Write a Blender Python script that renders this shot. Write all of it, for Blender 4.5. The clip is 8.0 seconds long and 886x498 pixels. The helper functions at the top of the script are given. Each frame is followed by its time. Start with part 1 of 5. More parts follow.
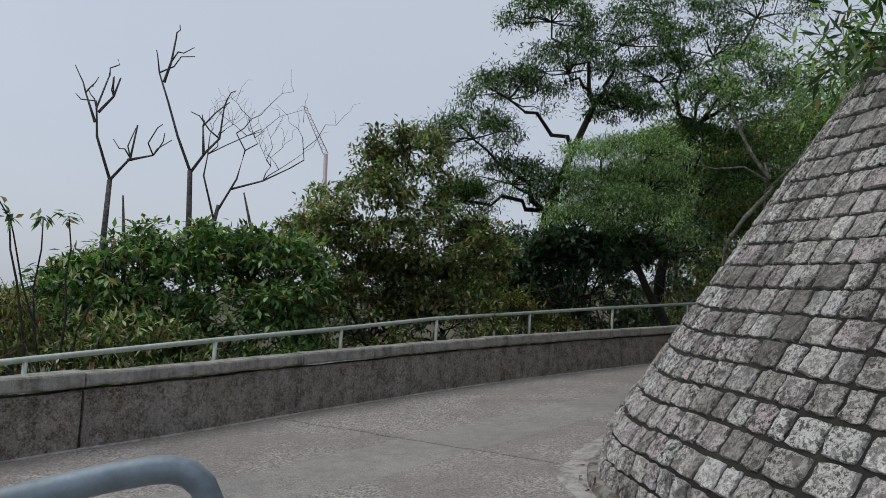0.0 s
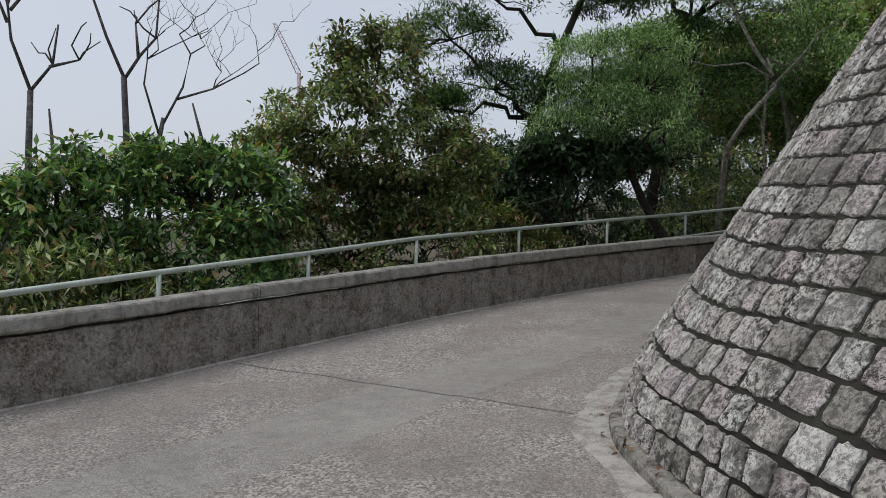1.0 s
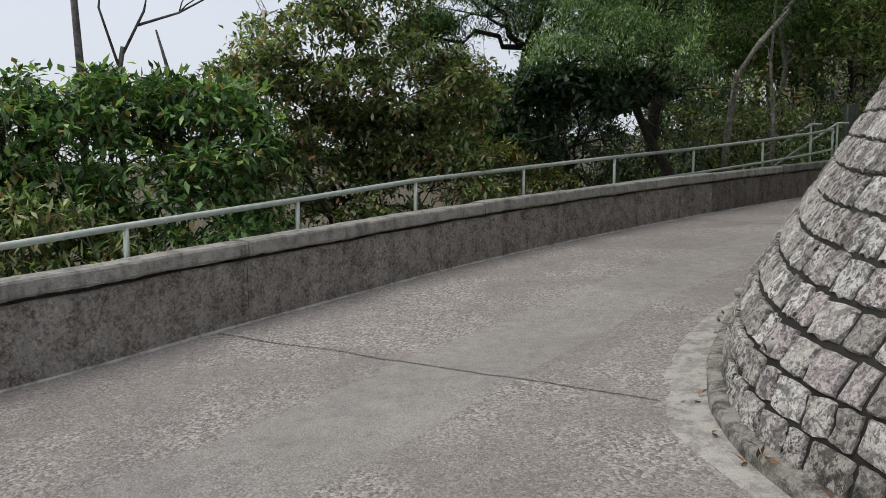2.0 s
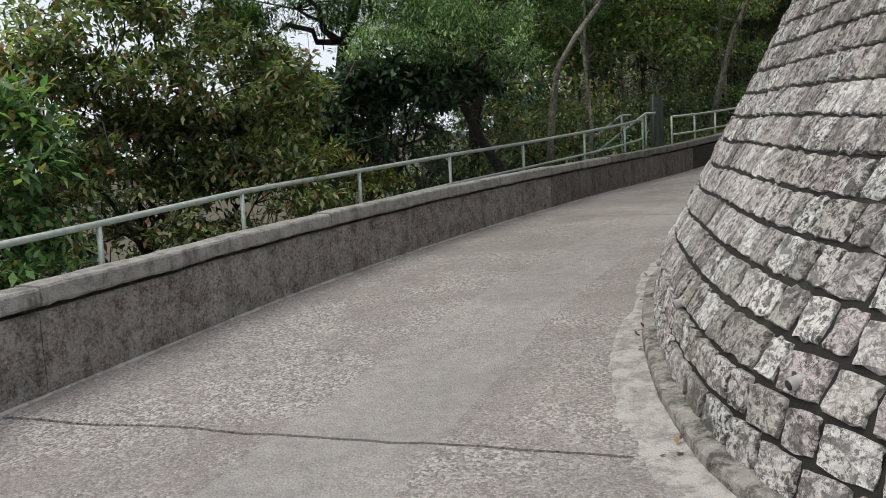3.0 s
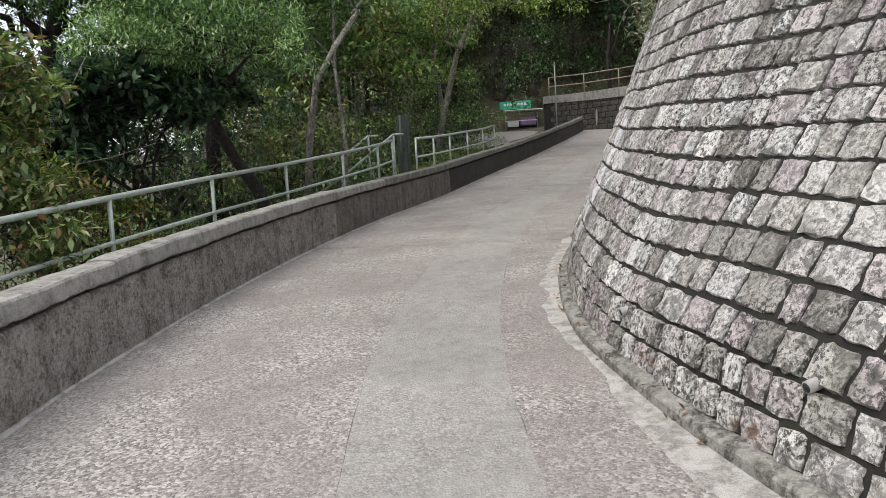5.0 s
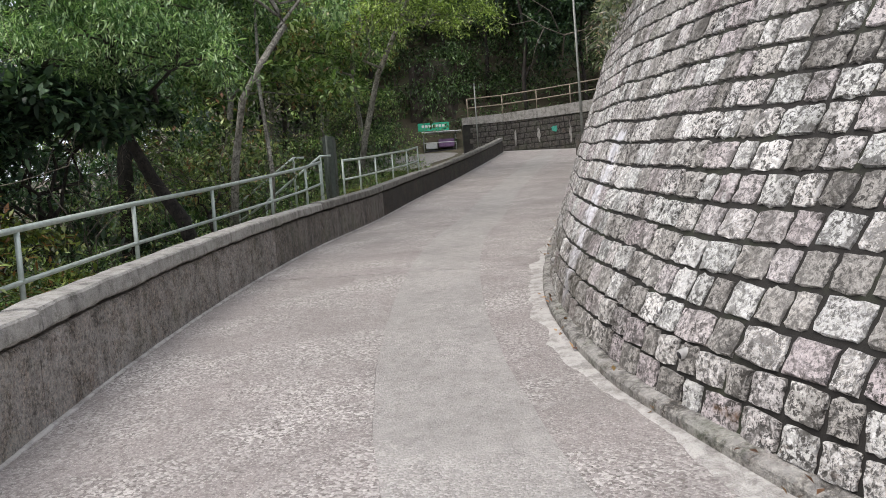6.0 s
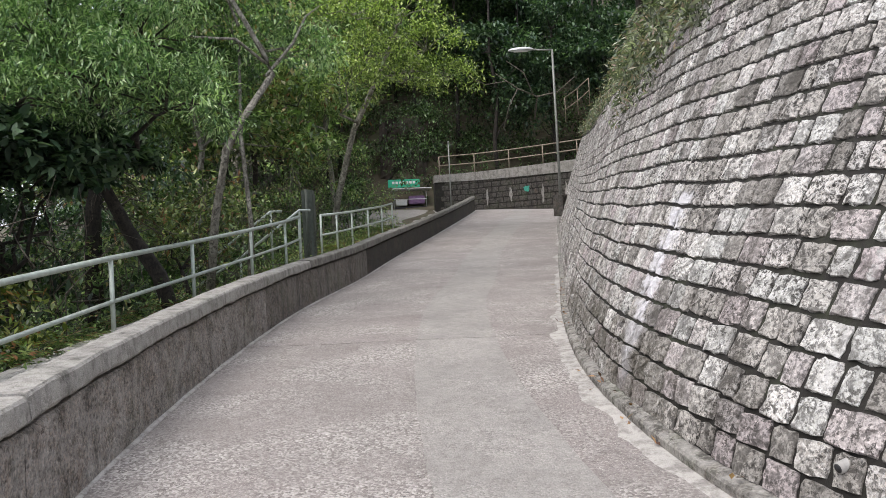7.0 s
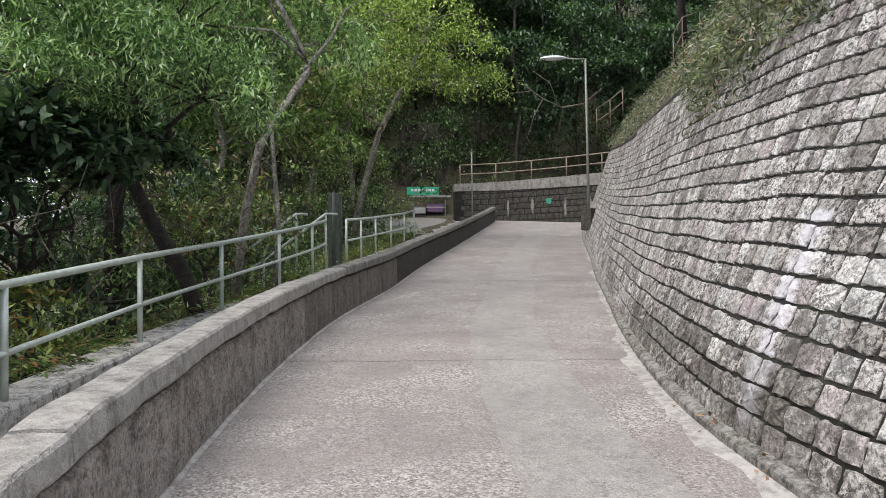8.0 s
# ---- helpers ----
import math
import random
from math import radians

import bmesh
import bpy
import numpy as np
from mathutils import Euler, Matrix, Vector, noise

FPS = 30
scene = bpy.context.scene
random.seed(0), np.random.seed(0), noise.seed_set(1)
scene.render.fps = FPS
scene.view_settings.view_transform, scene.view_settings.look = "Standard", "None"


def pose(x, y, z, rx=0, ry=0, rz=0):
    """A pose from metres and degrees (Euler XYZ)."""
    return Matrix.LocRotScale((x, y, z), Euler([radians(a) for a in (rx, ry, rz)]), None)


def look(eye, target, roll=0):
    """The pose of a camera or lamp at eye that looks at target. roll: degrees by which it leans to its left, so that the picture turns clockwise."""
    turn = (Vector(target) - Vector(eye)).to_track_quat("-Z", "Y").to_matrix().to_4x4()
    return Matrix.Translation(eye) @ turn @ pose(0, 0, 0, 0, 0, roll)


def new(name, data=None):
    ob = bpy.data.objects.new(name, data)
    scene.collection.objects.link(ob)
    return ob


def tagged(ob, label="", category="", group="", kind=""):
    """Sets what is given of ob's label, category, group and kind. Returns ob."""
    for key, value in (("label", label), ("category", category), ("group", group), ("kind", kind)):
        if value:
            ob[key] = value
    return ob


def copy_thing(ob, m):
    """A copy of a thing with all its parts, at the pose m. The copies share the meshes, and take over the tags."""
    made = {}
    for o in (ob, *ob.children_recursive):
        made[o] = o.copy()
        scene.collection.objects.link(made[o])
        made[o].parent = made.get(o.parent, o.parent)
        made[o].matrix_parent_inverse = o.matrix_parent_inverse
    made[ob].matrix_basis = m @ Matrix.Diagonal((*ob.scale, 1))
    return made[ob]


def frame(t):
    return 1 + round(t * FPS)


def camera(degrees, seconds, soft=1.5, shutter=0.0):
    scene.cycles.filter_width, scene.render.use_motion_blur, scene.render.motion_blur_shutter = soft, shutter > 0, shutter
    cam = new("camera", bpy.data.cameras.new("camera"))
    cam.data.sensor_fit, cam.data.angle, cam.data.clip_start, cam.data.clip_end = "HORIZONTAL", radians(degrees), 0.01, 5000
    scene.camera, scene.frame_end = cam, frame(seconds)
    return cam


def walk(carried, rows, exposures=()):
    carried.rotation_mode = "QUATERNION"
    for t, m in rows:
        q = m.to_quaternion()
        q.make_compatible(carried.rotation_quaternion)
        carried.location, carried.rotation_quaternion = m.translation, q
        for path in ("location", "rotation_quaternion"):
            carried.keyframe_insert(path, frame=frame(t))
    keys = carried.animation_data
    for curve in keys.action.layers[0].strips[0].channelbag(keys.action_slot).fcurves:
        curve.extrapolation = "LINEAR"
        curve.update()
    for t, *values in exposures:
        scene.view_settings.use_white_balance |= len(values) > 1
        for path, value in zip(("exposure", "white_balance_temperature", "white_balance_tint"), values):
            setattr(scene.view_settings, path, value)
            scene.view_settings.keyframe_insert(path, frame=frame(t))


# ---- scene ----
cam = camera(58.8, 8.0, 0.9)
PATH = [
    (0, (0.023, 0.357, 1.622), (0.018, 2.35, 1.794), 2.9),
    (0.5, (0.082, 1.12, 1.619), (0.177, 3.111, 1.787), 2.0),
    (1, (0.042, 1.818, 1.634), (0.093, 3.817, 1.601), 1.0),
    (1.2, (-0.031, 2.044, 1.656), (0.014, 4.041, 1.553), 0.3),
    (2.3, (-0.421, 3.451, 1.637), (-0.198, 5.429, 1.448), -0.4),
    (2.5, (-0.45, 3.713, 1.626), (-0.118, 5.676, 1.435), -1.3),
    (3, (-0.615, 4.29, 1.673), (-0.021, 6.19, 1.485), -2.9),
    (3.5, (-0.785, 4.829, 1.697), (0.03, 6.644, 1.491), -3.8),
    (4, (-0.935, 5.419, 1.719), (0.043, 7.152, 1.51), -4.1),
    (4.5, (-1.094, 5.947, 1.752), (0.023, 7.596, 1.567), -3.0),
    (5, (-1.06, 6.589, 1.761), (0.211, 8.123, 1.59), -3.3),
    (5.2, (-1.06, 6.819, 1.76), (0.262, 8.311, 1.591), -3.6),
    (6.3, (-0.862, 7.961, 1.817), (0.619, 9.301, 1.714), -3.9),
    (6.5, (-0.845, 8.178, 1.834), (0.659, 9.493, 1.756), -3.6),
    (7, (-0.778, 8.639, 1.887), (0.749, 9.93, 1.896), -2.8),
    (7.5, (-0.656, 9.121, 1.906), (0.865, 10.418, 1.965), -1.3),
    (8, (-0.548, 9.583, 1.921), (0.969, 10.885, 1.955), -0.6),
]
EXPOSURES = [(0, -0.05, 6450, 7), (1.0, 0.1, 6600, 8), (2.5, 0.5, 6800, 8), (3.5, 0.77, 6750, 8), (5.0, 1.05, 6700, 9), (6.5, 1.22, 6600, 12), (8.0, 1.27, 6600, 12)]
walk(cam, [(t, look(eye, target, roll)) for t, eye, target, roll in PATH], EXPOSURES)

# ---- world, sun, exposure ----
world = bpy.data.worlds.new("overcast_sky")
scene.world = world
world.use_nodes = True
wn, wl = world.node_tree.nodes, world.node_tree.links
wn.clear()
w_out = wn.new("ShaderNodeOutputWorld")
w_sky = wn.new("ShaderNodeTexSky")
w_sky.sky_type = "NISHITA"
w_sky.sun_disc = False
w_sky.sun_elevation = radians(52)
w_sky.sun_rotation = radians(279)
w_sky.dust_density = 4.0
w_b1 = wn.new("ShaderNodeBackground")
w_b1.inputs["Strength"].default_value = 0.03
wl.new(w_sky.outputs[0], w_b1.inputs["Color"])
# the closed cloud layer under the sky
w_b2 = wn.new("ShaderNodeBackground")
w_b2.inputs["Strength"].default_value = 0.6
w_co = wn.new("ShaderNodeTexCoord")
w_no = wn.new("ShaderNodeTexNoise")
w_no.inputs["Scale"].default_value = 1.6
w_no.inputs["Detail"].default_value = 3
w_ra = wn.new("ShaderNodeValToRGB")
w_ra.color_ramp.elements[0].position, w_ra.color_ramp.elements[0].color = 0.3, (0.70, 0.755, 0.90, 1)
w_ra.color_ramp.elements[1].position, w_ra.color_ramp.elements[1].color = 0.7, (0.80, 0.84, 0.95, 1)
wl.new(w_co.outputs["Generated"], w_no.inputs["Vector"])
wl.new(w_no.outputs["Fac"], w_ra.inputs["Fac"])
wl.new(w_ra.outputs["Color"], w_b2.inputs["Color"])
w_add = wn.new("ShaderNodeAddShader")
wl.new(w_b1.outputs[0], w_add.inputs[0])
wl.new(w_b2.outputs[0], w_add.inputs[1])
wl.new(w_add.outputs[0], w_out.inputs["Surface"])

sun = new("sun", bpy.data.lights.new("sun", "SUN"))
sun.data.energy, sun.data.angle, sun.data.color = 1.0, radians(60), (1.0, 0.96, 0.9)
sun.rotation_euler = look((0, 0, 0), (0.35, 0.0, -1.0)).to_euler()


# ---- materials ----
def material(name):
    m = bpy.data.materials.new(name)
    m.use_nodes = True
    return m, m.node_tree.nodes, m.node_tree.links, m.node_tree.nodes["Principled BSDF"]


def noise_node(n, l, scale, detail=4, rough=0.6, vec=None, dist=0.0):
    t = n.new("ShaderNodeTexNoise")
    t.inputs["Scale"].default_value, t.inputs["Detail"].default_value = scale, detail
    t.inputs["Roughness"].default_value, t.inputs["Distortion"].default_value = rough, dist
    if vec is not None:
        l.new(vec, t.inputs["Vector"])
    return t.outputs["Fac"]


def ramp(n, l, fac, stops):
    r = n.new("ShaderNodeValToRGB")
    e = r.color_ramp.elements
    while len(e) < len(stops):
        e.new(0.5)
    for k, (p, c) in zip(e, stops):
        k.position = p
        k.color = (*c, 1) if len(c) == 3 else (c[0], c[0], c[0], 1)
    l.new(fac, r.inputs["Fac"])
    return r.outputs["Color"]


def mix(n, l, fac, a, b, mode="MIX"):
    x = n.new("ShaderNodeMix")
    x.data_type, x.blend_type = "RGBA", mode
    for s, v in ((x.inputs[0], fac), (x.inputs[6], a), (x.inputs[7], b)):
        if isinstance(v, (int, float)):
            s.default_value = v
        elif isinstance(v, tuple):
            s.default_value = (*v, 1)
        else:
            l.new(v, s)
    return x.outputs[2]


def calc(n, l, op, a, b=0.0):
    x = n.new("ShaderNodeMath")
    x.operation = op
    for s, v in zip(x.inputs, (a, b)):
        if isinstance(v, (int, float)):
            s.default_value = v
        else:
            l.new(v, s)
    return x.outputs[0]


def bump(n, l, bsdf, height, strength=0.4, dist=0.02):
    b = n.new("ShaderNodeBump")
    b.inputs["Strength"].default_value, b.inputs["Distance"].default_value = strength, dist
    l.new(height, b.inputs["Height"])
    l.new(b.outputs["Normal"], bsdf.inputs["Normal"])


def position(n):
    return n.new("ShaderNodeNewGeometry").outputs["Position"]


def scaled(n, l, vec, s):
    x = n.new("ShaderNodeMapping")
    x.inputs["Scale"].default_value = s
    l.new(vec, x.inputs["Vector"])
    return x.outputs["Vector"]


def plain(name, color, rough=0.6, metal=0.0, var=0.25, scale=14.0):
    m, n, l, b = material(name)
    p = position(n)
    f = noise_node(n, l, scale, 5, 0.65, p)
    dark = tuple(c * (1 - var) for c in color)
    lite = tuple(min(1, c * (1 + var)) for c in color)
    l.new(ramp(n, l, f, [(0.3, dark), (0.7, lite)]), b.inputs["Base Color"])
    b.inputs["Roughness"].default_value, b.inputs["Metallic"].default_value = rough, metal
    bump(n, l, b, f, 0.15, 0.01)
    return m


def stone_material(name, per_island):
    """Weathered granite with black lichen, pale and pinkish blocks."""
    m, n, l, b = material(name)
    p = position(n)
    if per_island:
        rnd = n.new("ShaderNodeNewGeometry").outputs["Random Per Island"]
    else:
        rnd = n.new("ShaderNodeObjectInfo").outputs["Random"]
    tone = ramp(n, l, rnd, [(0.0, (0.27, 0.255, 0.23)), (0.25, (0.46, 0.437, 0.40)), (0.5, (0.61, 0.58, 0.535)), (0.68, (0.46, 0.405, 0.40)), (0.82, (0.56, 0.56, 0.52)), (1.0, (0.76, 0.73, 0.68))])
    grain = noise_node(n, l, 75, 4, 0.75, p)
    tone = mix(n, l, 0.6, tone, ramp(n, l, grain, [(0.35, (0.3,)), (0.62, (0.85,))]), "OVERLAY")
    spots = noise_node(n, l, 34, 6, 0.78, p, 0.4)
    spotted = ramp(n, l, spots, [(0.50, (0,)), (0.55, (1,))])
    patch = noise_node(n, l, 1.5, 4, 0.65, p)
    blot = ramp(n, l, noise_node(n, l, 8, 7, 0.75, p, 0.9), [(0.505, (0,)), (0.58, (0.85,))])
    amount = calc(n, l, "MULTIPLY", calc(n, l, "MAXIMUM", spotted, blot), ramp(n, l, patch, [(0.36, (0.55,)), (0.58, (0.98,))]))
    tone = mix(n, l, amount, tone, (0.05, 0.046, 0.04))
    # runs of dark algae and iron stain below the joints
    runs = noise_node(n, l, 1.0, 4, 0.6, scaled(n, l, p, (2.6, 2.6, 0.5)), 0.4)
    tone = mix(n, l, ramp(n, l, runs, [(0.50, (0,)), (0.66, (0.6,))]), tone, (0.07, 0.062, 0.05))
    moss = noise_node(n, l, 0.9, 5, 0.7, p)
    tone = mix(n, l, ramp(n, l, moss, [(0.60, (0,)), (0.75, (0.35,))]), tone, (0.13, 0.16, 0.09))
    # lime streaks washed down from the drains, rust and two dark bands along the foot
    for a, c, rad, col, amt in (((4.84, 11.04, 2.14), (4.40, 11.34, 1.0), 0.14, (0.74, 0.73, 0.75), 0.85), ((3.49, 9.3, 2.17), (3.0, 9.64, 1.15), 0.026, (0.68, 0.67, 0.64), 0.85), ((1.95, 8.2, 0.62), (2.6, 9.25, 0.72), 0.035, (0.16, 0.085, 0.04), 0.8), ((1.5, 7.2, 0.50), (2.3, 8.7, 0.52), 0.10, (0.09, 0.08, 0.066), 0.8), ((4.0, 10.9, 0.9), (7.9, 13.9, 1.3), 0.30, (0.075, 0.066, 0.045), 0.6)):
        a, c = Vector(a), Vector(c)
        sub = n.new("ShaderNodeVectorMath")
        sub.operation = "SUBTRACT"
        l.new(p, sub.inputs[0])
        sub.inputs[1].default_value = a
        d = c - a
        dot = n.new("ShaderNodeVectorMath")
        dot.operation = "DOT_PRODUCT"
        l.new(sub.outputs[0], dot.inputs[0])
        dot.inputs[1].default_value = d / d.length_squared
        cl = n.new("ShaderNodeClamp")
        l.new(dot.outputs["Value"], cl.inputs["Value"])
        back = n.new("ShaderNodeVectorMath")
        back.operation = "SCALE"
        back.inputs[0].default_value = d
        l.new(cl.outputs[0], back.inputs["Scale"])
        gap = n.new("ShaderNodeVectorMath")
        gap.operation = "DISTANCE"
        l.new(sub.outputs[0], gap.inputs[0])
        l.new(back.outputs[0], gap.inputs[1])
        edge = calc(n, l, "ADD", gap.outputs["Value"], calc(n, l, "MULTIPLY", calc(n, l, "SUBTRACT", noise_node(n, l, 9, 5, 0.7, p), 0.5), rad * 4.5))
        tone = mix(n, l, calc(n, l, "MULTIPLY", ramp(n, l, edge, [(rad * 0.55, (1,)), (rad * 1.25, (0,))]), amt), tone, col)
    l.new(tone, b.inputs["Base Color"])
    b.inputs["Roughness"].default_value = 0.88
    rough = calc(n, l, "ADD", noise_node(n, l, 38, 6, 0.7, p), calc(n, l, "MULTIPLY", noise_node(n, l, 14, 3, 0.6, p), 0.8))
    bump(n, l, b, rough, 0.85, 0.022)
    return m


def concrete_material(name, base, streaks=0.0, aggregate=0.0, moss=0.0, spots=0.3, pale=0.0, grit_size=105):
    m, n, l, b = material(name)
    p = position(n)
    big = noise_node(n, l, 0.7, 5, 0.65, p)
    lo, hi = tuple(c * 0.78 for c in base), tuple(c * 1.2 for c in base)
    tone = ramp(n, l, big, [(0.3, lo), (0.7, hi)])
    mid = noise_node(n, l, 9, 6, 0.7, p, 0.3)
    tone = mix(n, l, 0.35, tone, ramp(n, l, mid, [(0.3, (0.25,)), (0.7, (0.8,))]), "OVERLAY")
    height = noise_node(n, l, 60, 5, 0.7, p)
    if spots:
        s = noise_node(n, l, 30, 6, 0.8, p)
        tone = mix(n, l, ramp(n, l, s, [(0.53, (0,)), (0.6, (spots,))]), tone, tuple(c * 0.3 for c in base))
    if spots > 0.6:
        bl = noise_node(n, l, 5.5, 7, 0.75, p, 1.2)
        tone = mix(n, l, ramp(n, l, bl, [(0.44, (0,)), (0.56, (0.9,))]), tone, (0.045, 0.037, 0.03))
        rd = noise_node(n, l, 3.1, 5, 0.7, p, 0.5)
        tone = mix(n, l, ramp(n, l, rd, [(0.52, (0,)), (0.7, (0.5,))]), tone, (0.19, 0.12, 0.085))
        fine = noise_node(n, l, 30, 5, 0.82, p, 0.4)
        tone = mix(n, l, ramp(n, l, fine, [(0.52, (0,)), (0.56, (0.85,))]), tone, tuple(c * 0.22 for c in base))
        tone = mix(n, l, ramp(n, l, fine, [(0.42, (0.75,)), (0.47, (0,))]), tone, tuple(min(1, c * 2.3) for c in base))
        height = calc(n, l, "ADD", height, calc(n, l, "MULTIPLY", noise_node(n, l, 22, 6, 0.75, p), 1.6))
    if aggregate:
        v = n.new("ShaderNodeTexVoronoi")
        v.inputs["Scale"].default_value = grit_size
        l.new(p, v.inputs["Vector"])
        grit = noise_node(n, l, 1.1, 4, 0.6, p)
        where = calc(n, l, "MULTIPLY", ramp(n, l, grit, [(0.40, (0.15,)), (0.62, (0.95,))]), aggregate)
        chip = ramp(n, l, v.outputs["Color"], [(0.15, (0.10, 0.088, 0.078)), (0.5, (0.31, 0.285, 0.265)), (0.85, (0.66, 0.625, 0.585))])
        tone = mix(n, l, where, tone, chip)
        fleck = noise_node(n, l, 70, 4, 0.85, p)
        tone = mix(n, l, calc(n, l, "MULTIPLY", ramp(n, l, fleck, [(0.57, (0,)), (0.62, (1.0,))]), aggregate), tone, (0.60, 0.57, 0.525))
        tone = mix(n, l, calc(n, l, "MULTIPLY", ramp(n, l, fleck, [(0.36, (1.0,)), (0.42, (0,))]), aggregate), tone, (0.10, 0.09, 0.08))
        wear = noise_node(n, l, 0.45, 5, 0.7, p, 0.8)
        tone = mix(n, l, ramp(n, l, wear, [(0.38, (0.3,)), (0.56, (0,))]), tone, (0.22, 0.205, 0.185))
        height = calc(n, l, "ADD", height, calc(n, l, "MULTIPLY", v.outputs["Distance"], -1.2))
    if streaks:
        st = noise_node(n, l, 1.0, 5, 0.65, scaled(n, l, p, (7, 7, 0.7)), 0.3)
        tone = mix(n, l, ramp(n, l, st, [(0.47, (0,)), (0.66, (streaks,))]), tone, (0.035, 0.032, 0.028))
    if moss:
        mo = noise_node(n, l, 1.7, 5, 0.7, p)
        tone = mix(n, l, ramp(n, l, mo, [(0.5, (0,)), (0.72, (moss,))]), tone, (0.10, 0.13, 0.06))
    if pale:
        pa = noise_node(n, l, 7, 7, 0.75, p, 0.3)
        tone = mix(n, l, ramp(n, l, pa, [(0.42, (0,)), (0.56, (pale,))]), tone, (0.58, 0.56, 0.52))
    if spots > 0.8:
        # pebbles and pits of the washed face
        peb = noise_node(n, l, 40, 6, 0.82, p, 0.5)
        tone = mix(n, l, ramp(n, l, peb, [(0.54, (0,)), (0.60, (0.6,))]), tone, tuple(min(1, c * 2.6) for c in base))
        tone = mix(n, l, ramp(n, l, peb, [(0.40, (0.6,)), (0.47, (0,))]), tone, tuple(c * 0.18 for c in base))
    l.new(tone, b.inputs["Base Color"])
    b.inputs["Roughness"].default_value = 0.9
    bump(n, l, b, height, 0.55, 0.012)
    return m


def leaf_material(name, dark, mid, lite, old=None, old_share=0.0):
    m, n, l, b = material(name)
    rnd = n.new("ShaderNodeNewGeometry").outputs["Random Per Island"]
    stops = [(0.0, tuple(c * 0.5 for c in dark)), (0.3, dark), (0.6, mid), (0.92 - old_share, tuple(c * 1.25 for c in lite))]
    if old:
        stops += [(0.96 - old_share, old), (1.0, tuple(c * 0.8 for c in old))]
    tone = ramp(n, l, rnd, [(q, (c[0] * 1.08, c[1] * 0.95, c[2] * 1.3)) for q, c in stops])
    big = noise_node(n, l, 0.9, 5, 0.75, position(n))
    tone = mix(n, l, 0.7, tone, ramp(n, l, big, [(0.36, (0.16,)), (0.62, (0.80,))]), "OVERLAY")
    l.new(tone, b.inputs["Base Color"])
    b.inputs["Roughness"].default_value = 0.38
    b.inputs["Specular IOR Level"].default_value = 0.5
    tr = n.new("ShaderNodeBsdfTranslucent")
    l.new(mix(n, l, 1.0, tone, (0.9, 1.15, 0.5), "MULTIPLY"), tr.inputs["Color"])
    ad = n.new("ShaderNodeMixShader")
    ad.inputs[0].default_value = 0.34
    l.new(b.outputs[0], ad.inputs[1])
    l.new(tr.outputs[0], ad.inputs[2])
    l.new(ad.outputs[0], n["Material Output"].inputs["Surface"])
    return m


def bark_material(name, a, b2):
    m, n, l, b = material(name)
    p = position(n)
    f = noise_node(n, l, 9, 6, 0.7, scaled(n, l, p, (1, 1, 0.35)), 0.6)
    tone = ramp(n, l, f, [(0.35, a), (0.65, b2)])
    li = noise_node(n, l, 3.0, 5, 0.7, p)
    tone = mix(n, l, ramp(n, l, li, [(0.55, (0,)), (0.68, (0.6,))]), tone, tuple(min(1, c * 1.7) for c in b2))
    l.new(tone, b.inputs["Base Color"])
    b.inputs["Roughness"].default_value = 0.9
    crust = noise_node(n, l, 16, 6, 0.75, p, 0.7)
    tone = mix(n, l, ramp(n, l, crust, [(0.50, (0,)), (0.57, (0.85,))]), tone, tuple(c * 0.6 for c in a))
    l.new(tone, b.inputs["Base Color"])
    bump(n, l, b, f, 0.6, 0.02)
    return m


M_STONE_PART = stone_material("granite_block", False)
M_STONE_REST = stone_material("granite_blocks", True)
M_MORTAR = concrete_material("mossy_mortar", (0.018, 0.016, 0.013), 0.2, 0, 0.3)
M_SLAB = concrete_material("exposed_aggregate_concrete", (0.246, 0.218, 0.203), 0, 0.78, 0, 0.55, 0, 62)
M_SLAB_SMOOTH = concrete_material("worn_concrete", (0.272, 0.257, 0.238), 0, 0.4, 0, 0.3, 0.12, 80)
M_APRON = concrete_material("pale_cement_patch", (0.295, 0.275, 0.252), 0, 0.35, 0, 0.4, 0.62)
M_JOINT = concrete_material("joint_dirt", (0.05, 0.046, 0.04), 0, 0, 0.3)
M_PARAPET = concrete_material("stained_concrete", (0.16, 0.128, 0.102), 0.65, 0.5, 0.2, 0.85, 0.3, 46)
M_PARAPET_DARK = concrete_material("darker_concrete", (0.11, 0.09, 0.071), 0.8, 0.2, 0.3, 0.85, 0.15, 55)
M_PARAPET_BLACK = concrete_material("near_black_concrete", (0.034, 0.03, 0.024), 0.9, 0.0, 0.3, 0.85, 0.0, 55)
M_COPING_DARK = concrete_material("darker_coping_concrete", (0.12, 0.115, 0.095), 0.7, 0.1, 0.4, 0.59, 0.2)
M_COPING = concrete_material("coping_concrete", (0.26, 0.25, 0.222), 0.6, 0.3, 0.2, 0.59, 0.35)
M_KERB = concrete_material("kerb_concrete", (0.15, 0.143, 0.122), 0.6, 0.1, 0.45, 0.7, 0.4)
M_LEDGE = concrete_material("ledge_concrete", (0.56, 0.55, 0.50), 0.75, 0.1, 0.2, 0.7, 0.8)
M_SOIL = concrete_material("leaf_litter_soil", (0.085, 0.07, 0.045), 0, 0, 0.8)
M_ROCK = concrete_material("bare_bank", (0.06, 0.045, 0.036), 0.6, 0.0, 0.3, 0.5)
M_RAIL = plain("galvanised_grey_paint", (0.55, 0.61, 0.55), 0.42, 0.2, 0.18, 9)
M_RAIL_BLUE = plain("blue_grey_paint", (0.20, 0.25, 0.29), 0.4, 0.2, 0.3, 20)
